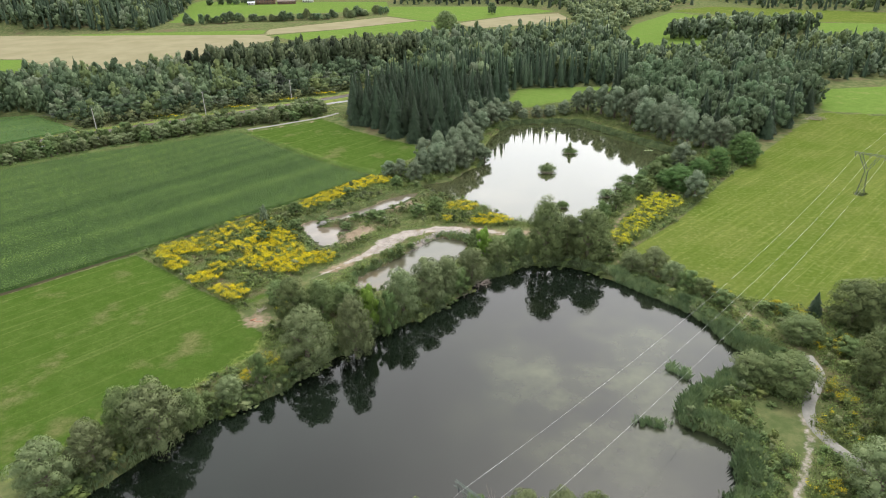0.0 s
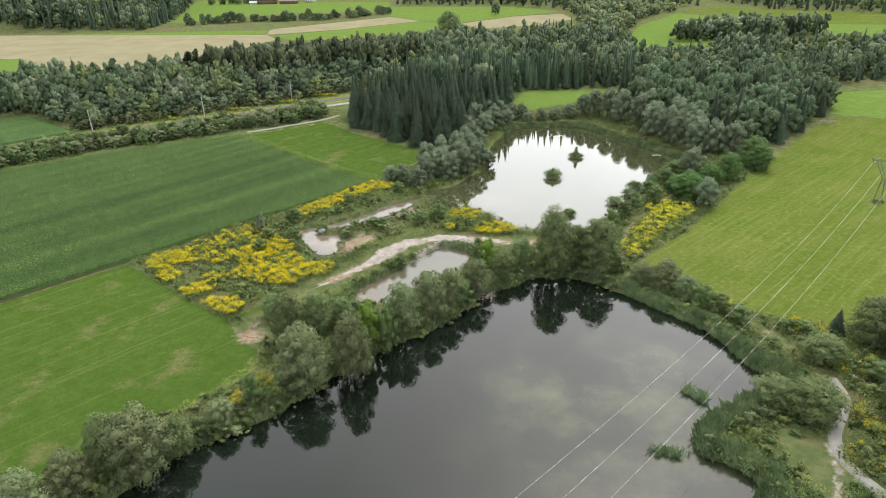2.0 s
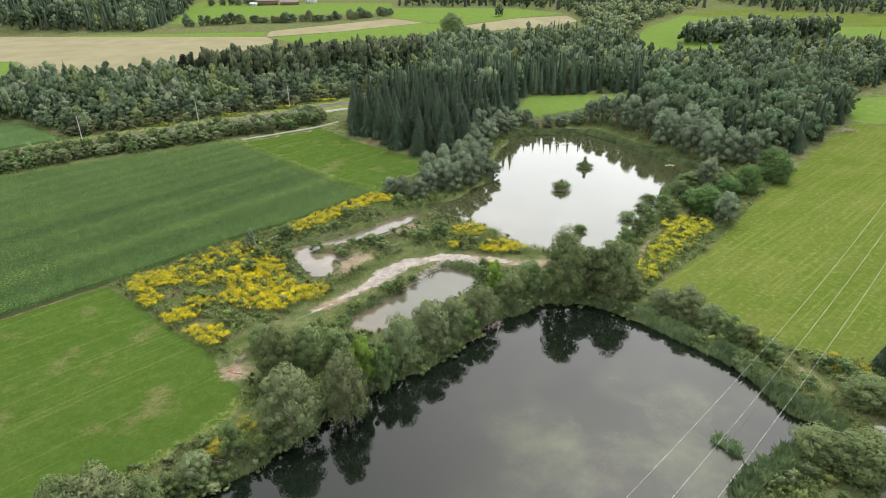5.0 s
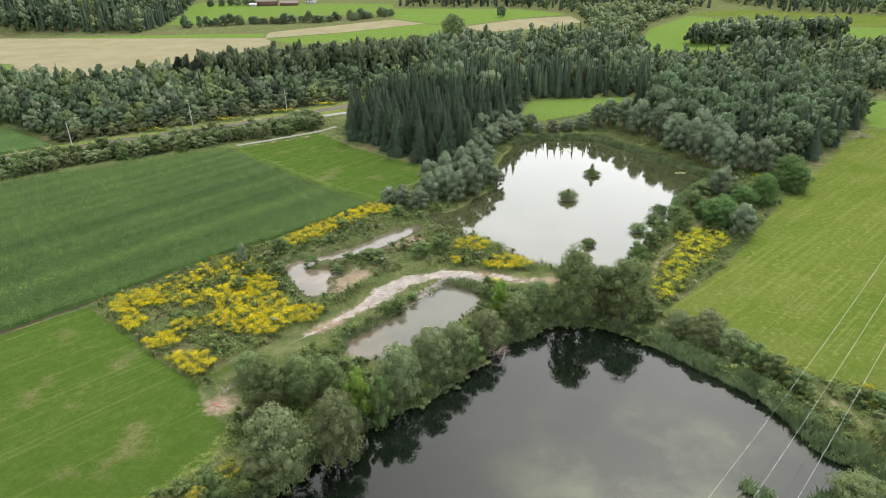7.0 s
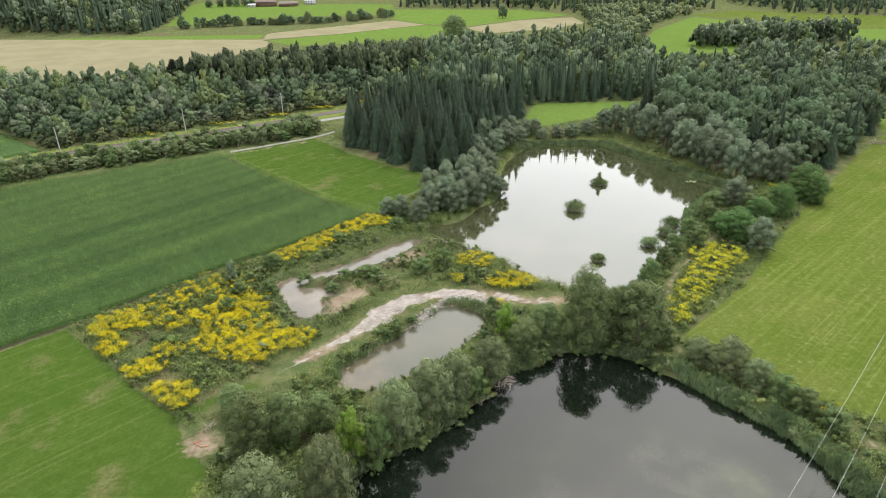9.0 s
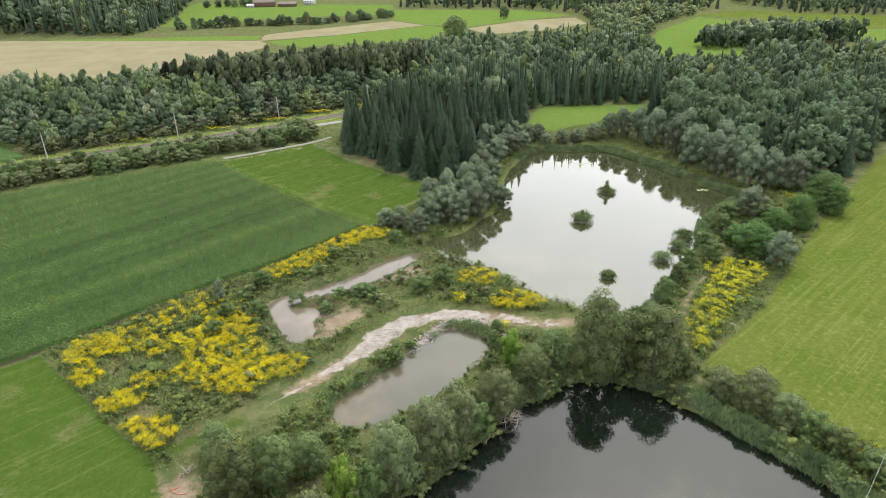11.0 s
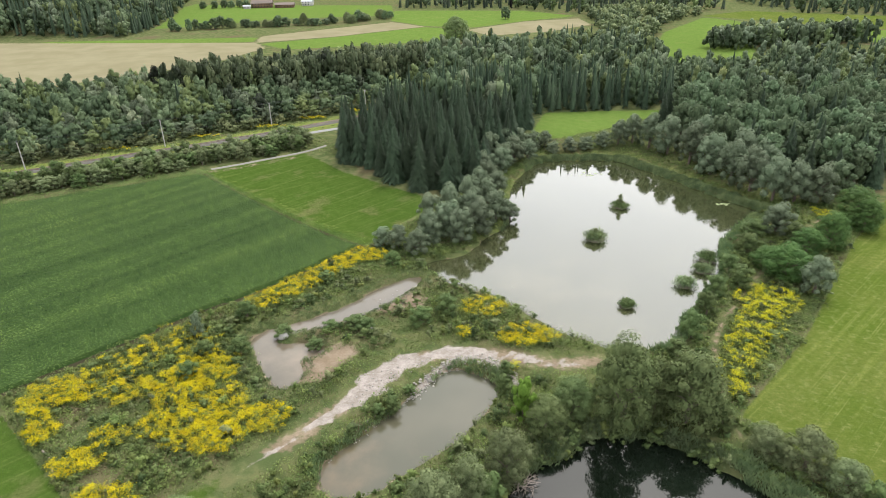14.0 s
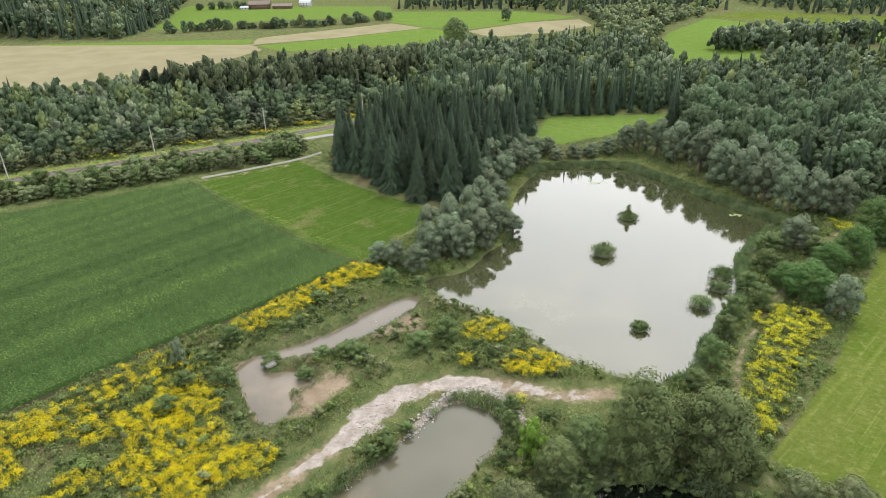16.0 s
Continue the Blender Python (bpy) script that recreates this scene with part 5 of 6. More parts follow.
for outline, gap, seed in ((HEATH_AREA, 1.05, 1), (EAST_AREA, 1.05, 2), (NORTH_AREA, 1.5, 3), (WEST_SHORE, 1.3, 5)):
    q = places(outline, gap, seed)
    zz = height(q[:, 0], q[:, 1])
    lush = ripple(q[:, 0], q[:, 1], 13, 2) + 0.5 * ripple(q[:, 0], q[:, 1], 5, 6)
    parched = np.exp(-((q[:, 0] + 73) ** 2 + (q[:, 1] - 157) ** 2) / 14) + np.exp(-((q[:, 0] + 49) ** 2 / 34 + (q[:, 1] - 145) ** 2 / 12)) + 0.8 * np.exp(-((q[:, 0] + 27) ** 2 + (q[:, 1] - 184) ** 2) / 60)
    isdry = lush + parched > 0.48
    thin = r.random(len(q)) < np.clip(0.92 - 0.35 * lush, 0.35, 1)
    for rows, sel in ((herbs, ~isdry & thin), (dry, isdry & thin)):
        rows.append(clumps(q[sel], zz[sel], r, 10 if gap < 1.2 else 9, 0.42, 0.35, 1.2, 0.20 if gap < 1.2 else 0.32))
q = places(RAIL_AREA, 1.9, 4)
d_rail = distance(smooth(RAILWAY, False), q[:, 0], q[:, 1], False)
q = q[(d_rail > 4.5) & (distance(smooth(VALLEY_ROAD, False), q[:, 0], q[:, 1], False) > 3.2)]
herbs.append(clumps(q, dry_height(q[:, 0], q[:, 1]), r, 5, 0.6, 0.2, 0.8, 0.4))
tall_herbs, tall_bush = [], []
for outline, seed in ((HEATH_AREA, 6), (EAST_AREA, 7), (WEST_SHORE, 8)):
    q = places(outline, 1.4, seed)
    q = q[(distance(SHORES[3], q[:, 0], q[:, 1]) > 3.5) & (distance(RIM, q[:, 0], q[:, 1], False) > 3.0) & (((q[:, 0] + 15) / 10) ** 2 + ((q[:, 1] - 183) / 8) ** 2 > 1)]
    zz = height(q[:, 0], q[:, 1])
    lump = ripple(q[:, 0], q[:, 1], 6, seed) + 0.6 * ripple(q[:, 0], q[:, 1], 2.6, seed + 1)
    away = distance(smooth(SANDY_TRACK, False), q[:, 0], q[:, 1], False) > 5.0
    for rows, sel in ((tall_herbs, (lump > -0.25) & (lump < 0.45) & away), (tall_bush, (lump >= 0.45) & away)):
        rows.append(clumps(q[sel], zz[sel], r, 26, 0.62, 1.1, 2.5, 0.24, 0.4, -0.5))
add_tone(stuff("tall_herb_layer", join(tall_herbs), M_HERB, "shoulder-high green herbs and nettles", "herbs"), 0.4, 7.0)
add_tone(stuff("scrub_layer", join(tall_bush), M_BUSH, "dense low scrub between the ponds", "shrubs"), 0.35, 6.0)
add_tone(stuff("herb_layer", join(herbs), M_HERB, "waist-high green herbs and grasses on banks and heath", "herbs"), 0.4, 9.0)
stuff("dry_herb_layer", join(dry), M_DRYHERB, "patches of pale dry grass and stems", "herbs")


def herb_mounds(outline, gap, seed, label):
    """Low leafy mounds of herbs, brambles and young shrubs."""
    r = np.random.default_rng(seed)
    q = places(outline, gap, seed)
    x, y = q[:, 0], q[:, 1]
    ok = ripple(x, y, 8, seed) + 0.7 * ripple(x, y, 3.1, seed + 3) > -0.30
    ok &= (distance(RIM, x, y, False) > 3.0) & (((x + 15) / 10) ** 2 + ((y - 183) / 8) ** 2 > 1)
    ok &= (distance(SHORES[3], x, y) > 2.6) & (distance(smooth(SANDY_TRACK, False), x, y, False) > 4.5)
    protos = [lobes_crown(puffy_lobes(r, 10, 4, 3, -0.15), 150, 0.62, r, 1, -0.3, 0.72) for _ in range(6)]
    sets = ([], [], [])
    tones = ([], [], [])
    for (px, py), z in zip(q[ok], height(q[ok, 0], q[ok, 1])):
        v, f = protos[r.integers(6)]
        a, w, t = r.uniform(0, 6.28), r.uniform(0.7, 1.7) / 4, r.uniform(0.7, 2.1) / 10
        k = r.choice(3, p=(0.55, 0.35, 0.10))
        sets[k].append((placed(v, px, py, z - 0.15, math.cos(a) * w, math.sin(a) * w, t, 0.85), f))
        tones[k].append(np.full(len(v), r.normal(0, 0.22)))
    for rows, tn, m in zip(sets, tones, (M_HERB, M_BUSH, M_WILLOW)):
        ob = stuff("herb_mounds", join(rows), m, label, "herbs")
        at = ob.data.attributes.new("tone", "FLOAT", "POINT")
        at.data.foreach_set("value", np.concatenate(tn).astype(np.float32))


herb_mounds(HEATH_AREA, 2.5, 36, "mounds of green herbs and brambles on the heath")
herb_mounds(EAST_AREA, 2.6, 37, "mounds of green herbs and brambles beside the footpath")


def goldenrod(name, blobs, seed, label, mat=M_GOLD):
    r = np.random.default_rng(seed)
    green, yellow = [], []
    for x, y, a, b, dense in blobs:
        k = int(a * b * 3.14 * 4.6)
        t, w = r.uniform(0, 6.28, k), np.sqrt(r.random(k)) * 1.12
        q = np.column_stack([x + np.cos(t) * w * a, y + np.sin(t) * w * b])
        edge = w + 0.30 * ripple(q[:, 0], q[:, 1], 2.2, seed)
        lump = ripple(q[:, 0], q[:, 1], 1.6, 3 + seed)
        ok = (shore_distance(q[:, 0], q[:, 1]) > 0.3) & (edge < 1.06)
        for f in OPEN_FIELDS:
            ok &= distance(f, q[:, 0], q[:, 1]) > 0.4
        q, lump = q[ok], lump[ok]
        z = height(q[:, 0], q[:, 1]) + 0.42 * lump
        green.append(clumps(q, z, r, 6, 0.34, 0.8, 1.6, 0.24))
        sel = (r.random(len(q)) < 0.30 + 0.70 * dense) & (lump > -0.45 + 1.0 * (1 - dense)) & (np.hypot(q[:, 0] + 73, q[:, 1] - 157) > 3)
        q2, z2 = q[sel], z[sel]
        i = np.repeat(np.arange(len(q2)), 22)
        c = np.column_stack([q2[i] + r.normal(0, 0.30, (len(i), 2)), z2[i] + 1.32 + r.normal(0, 0.16, len(i))])
        nn = unit(len(i), r) * 0.8
        nn[:, 2] = np.abs(nn[:, 2]) + 0.5
        nn /= np.linalg.norm(nn, axis=1)[:, None]
        v, f = leaves(c, nn, 0.10, r, 0.6, 0.1)
        yellow.append((np.concatenate([v, np.repeat(nn + [0, 0, 0.5], 4, 0)], 1), f))
    add_tone(stuff(name + "_stems", join(green), M_HERB, "leafy green stems of the goldenrod", "goldenrod"), 0.4, 2.6)
    add_tone(stuff(name, join(yellow), mat, label, "goldenrod"), 0.34, 1.3)


goldenrod("goldenrod_thicket", GOLD_WEST, 41, "bright yellow goldenrod thicket beside the maize")
goldenrod("goldenrod_bank", GOLD_BANK, 42, "yellow goldenrod in bloom along the pond bank")
goldenrod("goldenrod_slope", GOLD_EAST, 43, "yellow goldenrod in bloom beside the footpath", M_GOLDPALE)
GOLD_RAIL = [(-92, 366, 9, 2.2, 0.6), (-72, 380, 8, 2.2, 0.7), (-52, 393, 8, 2.0, 0.6), (-118, 350, 8, 2.0, 0.35), (-150, 332, 9, 2.0, 0.3)]
goldenrod("goldenrod_verge", GOLD_RAIL, 45, "yellow goldenrod on the railway verge below the wood")
goldenrod("goldenrod_edge", GOLD_LAKE, 44, "scattered pale yellow goldenrod among lakeside herbs", M_GOLDPALE)


def reeds(name, q, seed, low, high, label, mat=M_REED, per=15):
    r = np.random.default_rng(seed)
    z = np.maximum(height(q[:, 0], q[:, 1]), -0.15)
    i = np.repeat(np.arange(len(q)), per)
    k = len(i)
    foot = np.column_stack([q[i] + r.normal(0, 0.28, (k, 2)), z[i]])
    tall = r.uniform(low, high, k) * (1 + 0.35 * ripple(foot[:, 0], foot[:, 1], 2.1, seed) + 0.25 * ripple(foot[:, 0], foot[:, 1], 5.5, seed))
    a = r.uniform(0, 6.28, k)
    lean = r.uniform(0.1, 0.6, k) * tall
    side = np.column_stack([-np.sin(a), np.cos(a), np.zeros(k)]) * r.uniform(0.015, 0.034, k)[:, None]
    mid = foot + np.column_stack([np.cos(a) * lean * 0.3, np.sin(a) * lean * 0.3, tall * 0.62])
    tip = foot + np.column_stack([np.cos(a) * lean, np.sin(a) * lean, tall])
    v = np.stack([foot - side * 0.5, mid + side, tip, mid - side], 1).reshape(-1, 3)
    j = np.arange(k)[:, None] * 4
    add_tone(stuff(name, (v, np.concatenate([j + [0, 1, 2], j + [0, 2, 3]], 0)), mat, label, "reeds"), 0.5, 4.0)


def shore_places(box_outline, gap, seed, d0, d1):
    q = fill(box_outline, gap, seed)
    d = shore_distance(q[:, 0], q[:, 1])
    return q[(d > d0) & (d < d1)]


reeds("lake_reeds", shore_places([(40, 60), (60, 60), (72, 96), (76, 106), (66, 130), (50, 148), (44, 144), (53, 120), (54, 104), (40, 92)], 0.62, 51, -0.8, 3.4), 51, 0.9, 2.0, "green reeds along the lake shore")
reeds("spit_reeds", shore_places([(10, 140), (24, 146), (48, 143), (46, 152), (20, 156), (8, 148)], 0.7, 52, -0.5, 2.5), 52, 0.9, 1.8, "grey-green reeds at the foot of the spit")
reeds("pond_reeds", shore_places([(14, 240), (30, 300), (32, 332), (80, 334), (116, 264), (114, 250), (96, 246), (88, 272), (68, 306), (40, 304), (26, 280), (24, 240)], 0.62, 53, -0.5, 4.2), 53, 0.7, 1.5, "broad belt of pale green reeds round the pond head")
reeds("bank_reeds", shore_places([(-12, 224), (48, 170), (80, 212), (100, 246), (92, 252), (66, 214), (44, 182), (-4, 218)], 0.8, 54, -0.6, 2.2), 54, 0.9, 1.7, "reeds along the pond edge")
reeds("pool_reeds", shore_places([(-52, 160), (-28, 162), (-6, 206), (-4, 218), (-20, 214), (-50, 192)], 0.9, 55, 0.1, 2.4), 55, 0.3, 0.8, "reeds and sedges round the muddy pool")
reeds("track_sedges", shore_places([(-28, 142), (-8, 164), (0, 174), (10, 170), (10, 160), (2, 168), (-10, 157), (-22, 140)], 0.8, 56, -0.2, 1.8), 56, 0.7, 1.4, "tufts of sedge between the track and the pond")
reeds("west_reeds", shore_places([(-60, 66), (-10, 116), (8, 140), (4, 146), (-16, 122), (-66, 74)], 0.9, 57, -0.4, 2.5), 57, 0.7, 1.6, "herbs and sedges under the lakeside trees")


def reed_patch(x, y, a, b, turn, n, seed, label):
    r = np.random.default_rng(seed)
    t, w = r.uniform(0, 6.28, n), np.sqrt(r.random(n))
    u, v = np.cos(t) * w * a, np.sin(t) * w * b
    c, s = math.cos(radians(turn)), math.sin(radians(turn))
    reeds("reed_patch", np.column_stack([x + u * c - v * s, y + u * s + v * c]), seed, 0.7, 1.5, label)


reed_patch(47.8, 100.6, 2.6, 1.5, -60, 34, 61, "small stand of reeds in open lake water")
reed_patch(37.6, 85.2, 3.4, 1.2, -10, 34, 62, "thin stand of reeds in open lake water")


def islet(x, y, rad, tall, seed, tree=0.0):
    """A low mound with a thick tuft of sedge and shrubs."""
    r = np.random.default_rng(seed)
    root = empty("islet", x, y, 0)
    v, f = ball(2)
    part("mound", (v * [rad * 0.72, rad * 0.64, 0.5] * (1 + 0.12 * r.normal(size=len(v)))[:, None] + [0, 0, -0.1], f), M_ROCKMUD, root)
    q = r.normal(0, rad * 0.42, (int(55 * rad), 2))
    q = q[np.hypot(q[:, 0], q[:, 1]) < rad]
    z = 0.2 + 0.0 * q[:, 0]
    dome = np.maximum(0.15, 1 - (np.hypot(q[:, 0], q[:, 1]) / rad) ** 2)
    part("sedge", clumps(q, z + dome * tall * 0.25, r, 8, 0.35, tall * 0.35, tall * 0.75, 0.30, 0.3, -1.2), M_REED if seed % 2 else M_BUSH, root, "", False)
    lob = [(r.uniform(-0.4, 0.4) * rad, r.uniform(-0.3, 0.3) * rad, tall * 0.4, rad * 0.45, tall * 0.4 / (rad * 0.45)) for _ in range(4)]
    part("shrub", lobes_crown(lob, 260, 0.28, r, 1), M_BUSH, root, "", False)
    if tree:
        part("sapling", lobes_crown(broad_lobes(r, tree, 1.3, 5, 0.2), 260, 0.22, r, 1), M_WILLOW, root, "pale young willow", False)
    return tagged(root, "small islet covered with sedge and low shrubs" if not tree else "small islet with sedge and a pale sapling", "islet", "islets in the pond")


M_ROCKMUD = plain("wet_mud", (0.09, 0.08, 0.055), 0.8)
for k, (x, y, rad, tall, tree) in enumerate(((58.4, 265.0, 3.8, 2.2, 5.2), (43.6, 237.3, 4.2, 3.8, 4.2), (42.0, 196.4, 2.3, 2.4, 0), (60.0, 206.6, 3.2, 3.0, 0), (71.6, 221.6, 3.4, 3.4, 0), (68.0, 214.6, 3.2, 2.6, 0))):
    islet(x, y, rad, tall, 70 + k, tree)


def lily_pads(x, y, a, b, n, seed):
    r = np.random.default_rng(seed)
    V, Fc = [], []
    t = np.linspace(0, 2 * np.pi, 8, endpoint=False)
    for k in range(n):
        cx, cy, s = x + r.normal(0, a), y + r.normal(0, b), r.uniform(0.25, 0.7)
        o = len(V)
        V += [(cx + math.cos(u) * s, cy + math.sin(u) * s * 0.9, 0.03 + 0.01 * (k % 3)) for u in t]
        Fc += [(o, o + i, o + i + 1) for i in range(1, 7)]
    stuff("floating_leaves", (np.array(V), np.array(Fc)), M_LILY, "floating leaves on still water, one patch in place of floating wood", "water plants")


M_LILY = plain("lily_leaves", (0.16, 0.20, 0.09), 0.5)
lily_pads(56, 303, 3.5, 1.6, 16, 80)
# this patch stands in for a small piece of wood floating there
lily_pads(95, 266, 1.6, 0.6, 12, 81)


# ---- rocks, dead wood, boards ----
def boulder(x, y, a, b, c, seed):
    r = np.random.default_rng(seed)
    v, f = ball(2)
    k = 1 + 0.12 * np.sin(v @ r.normal(size=3) * 3) + 0.06 * np.sin(v @ r.normal(size=3) * 7)
    root = empty("boulder", x, y, float(height(np.array([x]), np.array([y]))[0]) + c * 0.3, 20 * seed)
    part("stone", (np.clip(v * k[:, None], -0.85, 0.8) * [a, b, c], f), M_ROCK, root)
    tagged(root, "pale grey boulder lying among sedges", "rock")


boulder(-39.4, 183.3, 1.5, 1.0, 0.8, 1)
boulder(-19.5, 186.0, 0.7, 0.6, 0.5, 2)
boulder(-24.6, 186.6, 0.6, 0.5, 0.4, 3)


M_STONES = plain("rim_stone", (0.24, 0.225, 0.20), 0.95, 0, 0.35, 1.0)


def rim_stones(line, n, spread, seed, size=1.0):
    """Loose pale stones along the pond rim."""
    r = np.random.default_rng(seed)
    p = smooth(line, False)
    seg = np.r_[0, np.cumsum(np.linalg.norm(np.diff(p, axis=0), axis=1))]
    s = r.uniform(0, seg[-1], n)
    x = np.interp(s, seg, p[:, 0]) + r.normal(0, spread, n)
    y = np.interp(s, seg, p[:, 1]) + r.normal(0, spread, n)
    z = height(x, y)
    v, f = ball(1)
    parts = []
    for a, b, c in zip(x, y, z):
        k = r.uniform(0.08, 0.26) * size
        parts.append((v * (1 + 0.2 * r.normal(size=len(v)))[:, None] * [k, k * r.uniform(0.6, 1), k * 0.6] + [a, b, max(c, -0.05) + 0.05], f))
    stuff("rim_stones", join(parts), M_STONES, "loose pale stones on the rim of the pond", "stones")


rim_stones([(-23, 146), (-15, 156), (-8, 163.5), (-2, 172), (2, 173.5), (9, 170)], 170, 0.6, 84)
rim_stones([(-20, 160), (-14, 169), (-6, 174)], 50, 1.3, 85)
rim_stones([(-18, 199), (-12, 203)], 60, 1.8, 86)
rim_stones(RIM, 260, 0.75, 87, 1.5)


def log(x, y, turn, length, rad):
    root = empty("log", x, y, float(height(np.array([x]), np.array([y]))[0]) + rad * 0.8, turn)
    part("stem", tube([(-length / 2, 0, 0), (0, 0.05, 0.02), (length / 2, 0, 0)], [rad, rad * 0.95, rad * 0.8], 8), M_DEADWOOD, root)
    tagged(root, "fallen grey log at the meadow edge", "log", "logs at the meadow edge")


for x, y, turn, length in ((-71.3, 146.8, -38, 3.4), (-68.5, 143.6, -50, 2.6), (-74.0, 150.5, -44, 2.8)):
    log(x, y, turn, length, 0.16)


def brushwood(x, y, spread, n, seed, label, up=0.5):
    r = np.random.default_rng(seed)
    root = empty("brushwood_heap", x, y, max(0.0, float(height(np.array([x]), np.array([y]))[0])))
    for _ in range(n):
        a, l = r.uniform(0, 6.28), r.uniform(0.6, 1.2) * spread
        p0 = np.array([r.normal(0, spread * 0.25), r.normal(0, spread * 0.25), r.uniform(0.1, 0.8)])
        d = np.array([math.cos(a), math.sin(a), r.uniform(-0.15, 1) * up])
        mid = p0 + d * l * 0.5 + r.normal(0, 0.15, 3)
        pts = [tube([p0, mid, p0 + d * l + [0, 0, -0.1 * l]], [0.07, 0.05, 0.015], 5)]
        for _ in range(3):
            e = d + r.normal(0, 0.6, 3)
            pts.append(tube([mid, mid + e * l * 0.18, mid + e * l * 0.35], [0.03, 0.02, 0.008], 4))
        part("branch", join(pts), M_DEADWOOD, root)
    tagged(root, label, "brushwood")


brushwood(9.6, 140.2, 2.9, 34, 91, "grey heap of dead branches hanging over the lake")
brushwood(5.5, 135.5, 2.0, 16, 92, "grey dead branches at the lake shore")
brushwood(-37.5, 97.5, 2.2, 22, 93, "grey leafless shrub on the lake bank", 1.6)
brushwood(-44.6, 126.2, 1.6, 9, 94, "grey dead branches on bare soil")
brushwood(191, 305, 5.0, 26, 96, "brown heap of cut branches at the wood corner", 0.3)
brushwood(6.6, 60.2, 2.8, 26, 95, "pale leafless young tree by the shore", 3.2)
for k, (x, y, turn) in enumerate(((-45.5, 122.9, 35), (-43.9, 121.9, 10), (-45.0, 122.2, -30))):
    b = empty("board", x, y, float(height(np.array([x]), np.array([y]))[0]) + 0.05, turn)
    part("plank", box(-0.7, -0.12, 0, 0.7, 0.12, 0.06), M_BOARD if k else M_TILE, b)
    tagged(b, "weathered orange board lying on bare soil", "board", "boards on the bare soil")


# ---- railway, masts and power line ----
for side in (-0.72, 0.72):
    q = rail_c + rail_n * side
    stuffz = dry_height(q[:, 0], q[:, 1]) + 0.35 + 0.25 + 0.12
    sel = (q[:, 0] > -330) & (q[:, 0] < 60)
    o = new("rail", mesh_from("rail", *tube(np.column_stack([q, stuffz])[sel], np.full(sel.sum(), 0.09), 4)))
    o.data.materials.append(M_RAIL)
    tagged(o, "rusty steel rail on the gravel bed", "rail", kind="structure")


def sagging(a, b, sag, n=24):
    t = np.linspace(0, 1, n)[:, None]
    p = np.array(a) * (1 - t) + np.array(b) * t
    p[:, 2] -= (4 * t * (1 - t) * sag)[:, 0]
    return p


def wire(a, b, sag, rad, label, group):
    root = new("overhead_wire", mesh_from("overhead_wire", *tube(sagging(a, b, sag), np.full(24, rad), 5)))
    root.data.materials.append(M_WIRE if sag > 2 else M_INSULATOR)
    tagged(root, label, "wire", group)


MASTS = [(-268, 250), (-223, 279), (-177.5, 308), (-131.5, 338), (-89.4, 366.4), (-45, 391), (0, 417)]
MAST_TALL = 12.2
dirs = np.gradient(np.array(MASTS, float), axis=0)
arms = []
for (x, y), d in zip(MASTS, dirs):
    z = float(dry_height(np.array([x]), np.array([y]))[0])
    root = empty("line_mast", x, y, z, math.degrees(math.atan2(d[1], d[0])) + 90)
    part("pole", tube([(0, 0, -0.5), (0, 0, 6), (0, 0, MAST_TALL)], [0.27, 0.22, 0.17], 10), M_MAST, root)
    part("crossarm", box(-1.5, -0.13, MAST_TALL - 0.35, 1.5, 0.13, MAST_TALL - 0.08), M_MAST, root)
    for s in (-1.35, 0, 1.35):
        part("insulator", tube([(s, 0, MAST_TALL - 0.08), (s, 0, MAST_TALL + 0.15), (s, 0, MAST_TALL + 0.3)], [0.08, 0.11, 0.05], 8), M_INSULATOR, root)
    part("bracket", box(-0.1, -0.9, MAST_TALL * 0.55, 0.1, 0.2, MAST_TALL * 0.55 + 0.15), M_STEEL, root)
    tagged(root, "slim pale mast with a short crossarm beside the railway", "mast", "masts along the railway")
    nrm = np.array([-d[1], d[0]]) / np.linalg.norm(d)
    arms.append([(x + nrm[0] * s, y + nrm[1] * s, z + MAST_TALL + 0.3) for s in (-1.35, 0, 1.35)] + [(x, y, z + MAST_TALL * 0.57)])
for p, q in zip(arms, arms[1:]):
    for a, b in zip(p, q):
        wire(a, b, 0.9, 0.018, "thin dark wire between railway masts", "wires along the railway")


def bar(a, b, w=0.07):
    return tube([a, (np.array(a) + np.array(b)) / 2, b], [w, w, w], 4)


def lattice(p, q, n, w):
    """Two chords given as end-point pairs, joined by zigzag bracing."""
    out = [bar(p[0], p[1], w), bar(q[0], q[1], w)]
    t = np.linspace(0, 1, n + 1)
    P = np.array(p[0]) + t[:, None] * (np.array(p[1]) - np.array(p[0]))
    Q = np.array(q[0]) + t[:, None] * (np.array(q[1]) - np.array(q[0]))
    for k in range(n):
        out.append(bar(P[k] if k % 2 else Q[k], Q[k + 1] if k % 2 else P[k + 1], w * 0.6))
    return join(out)


PYLON_TALL, ARM = 14.2, 4.3


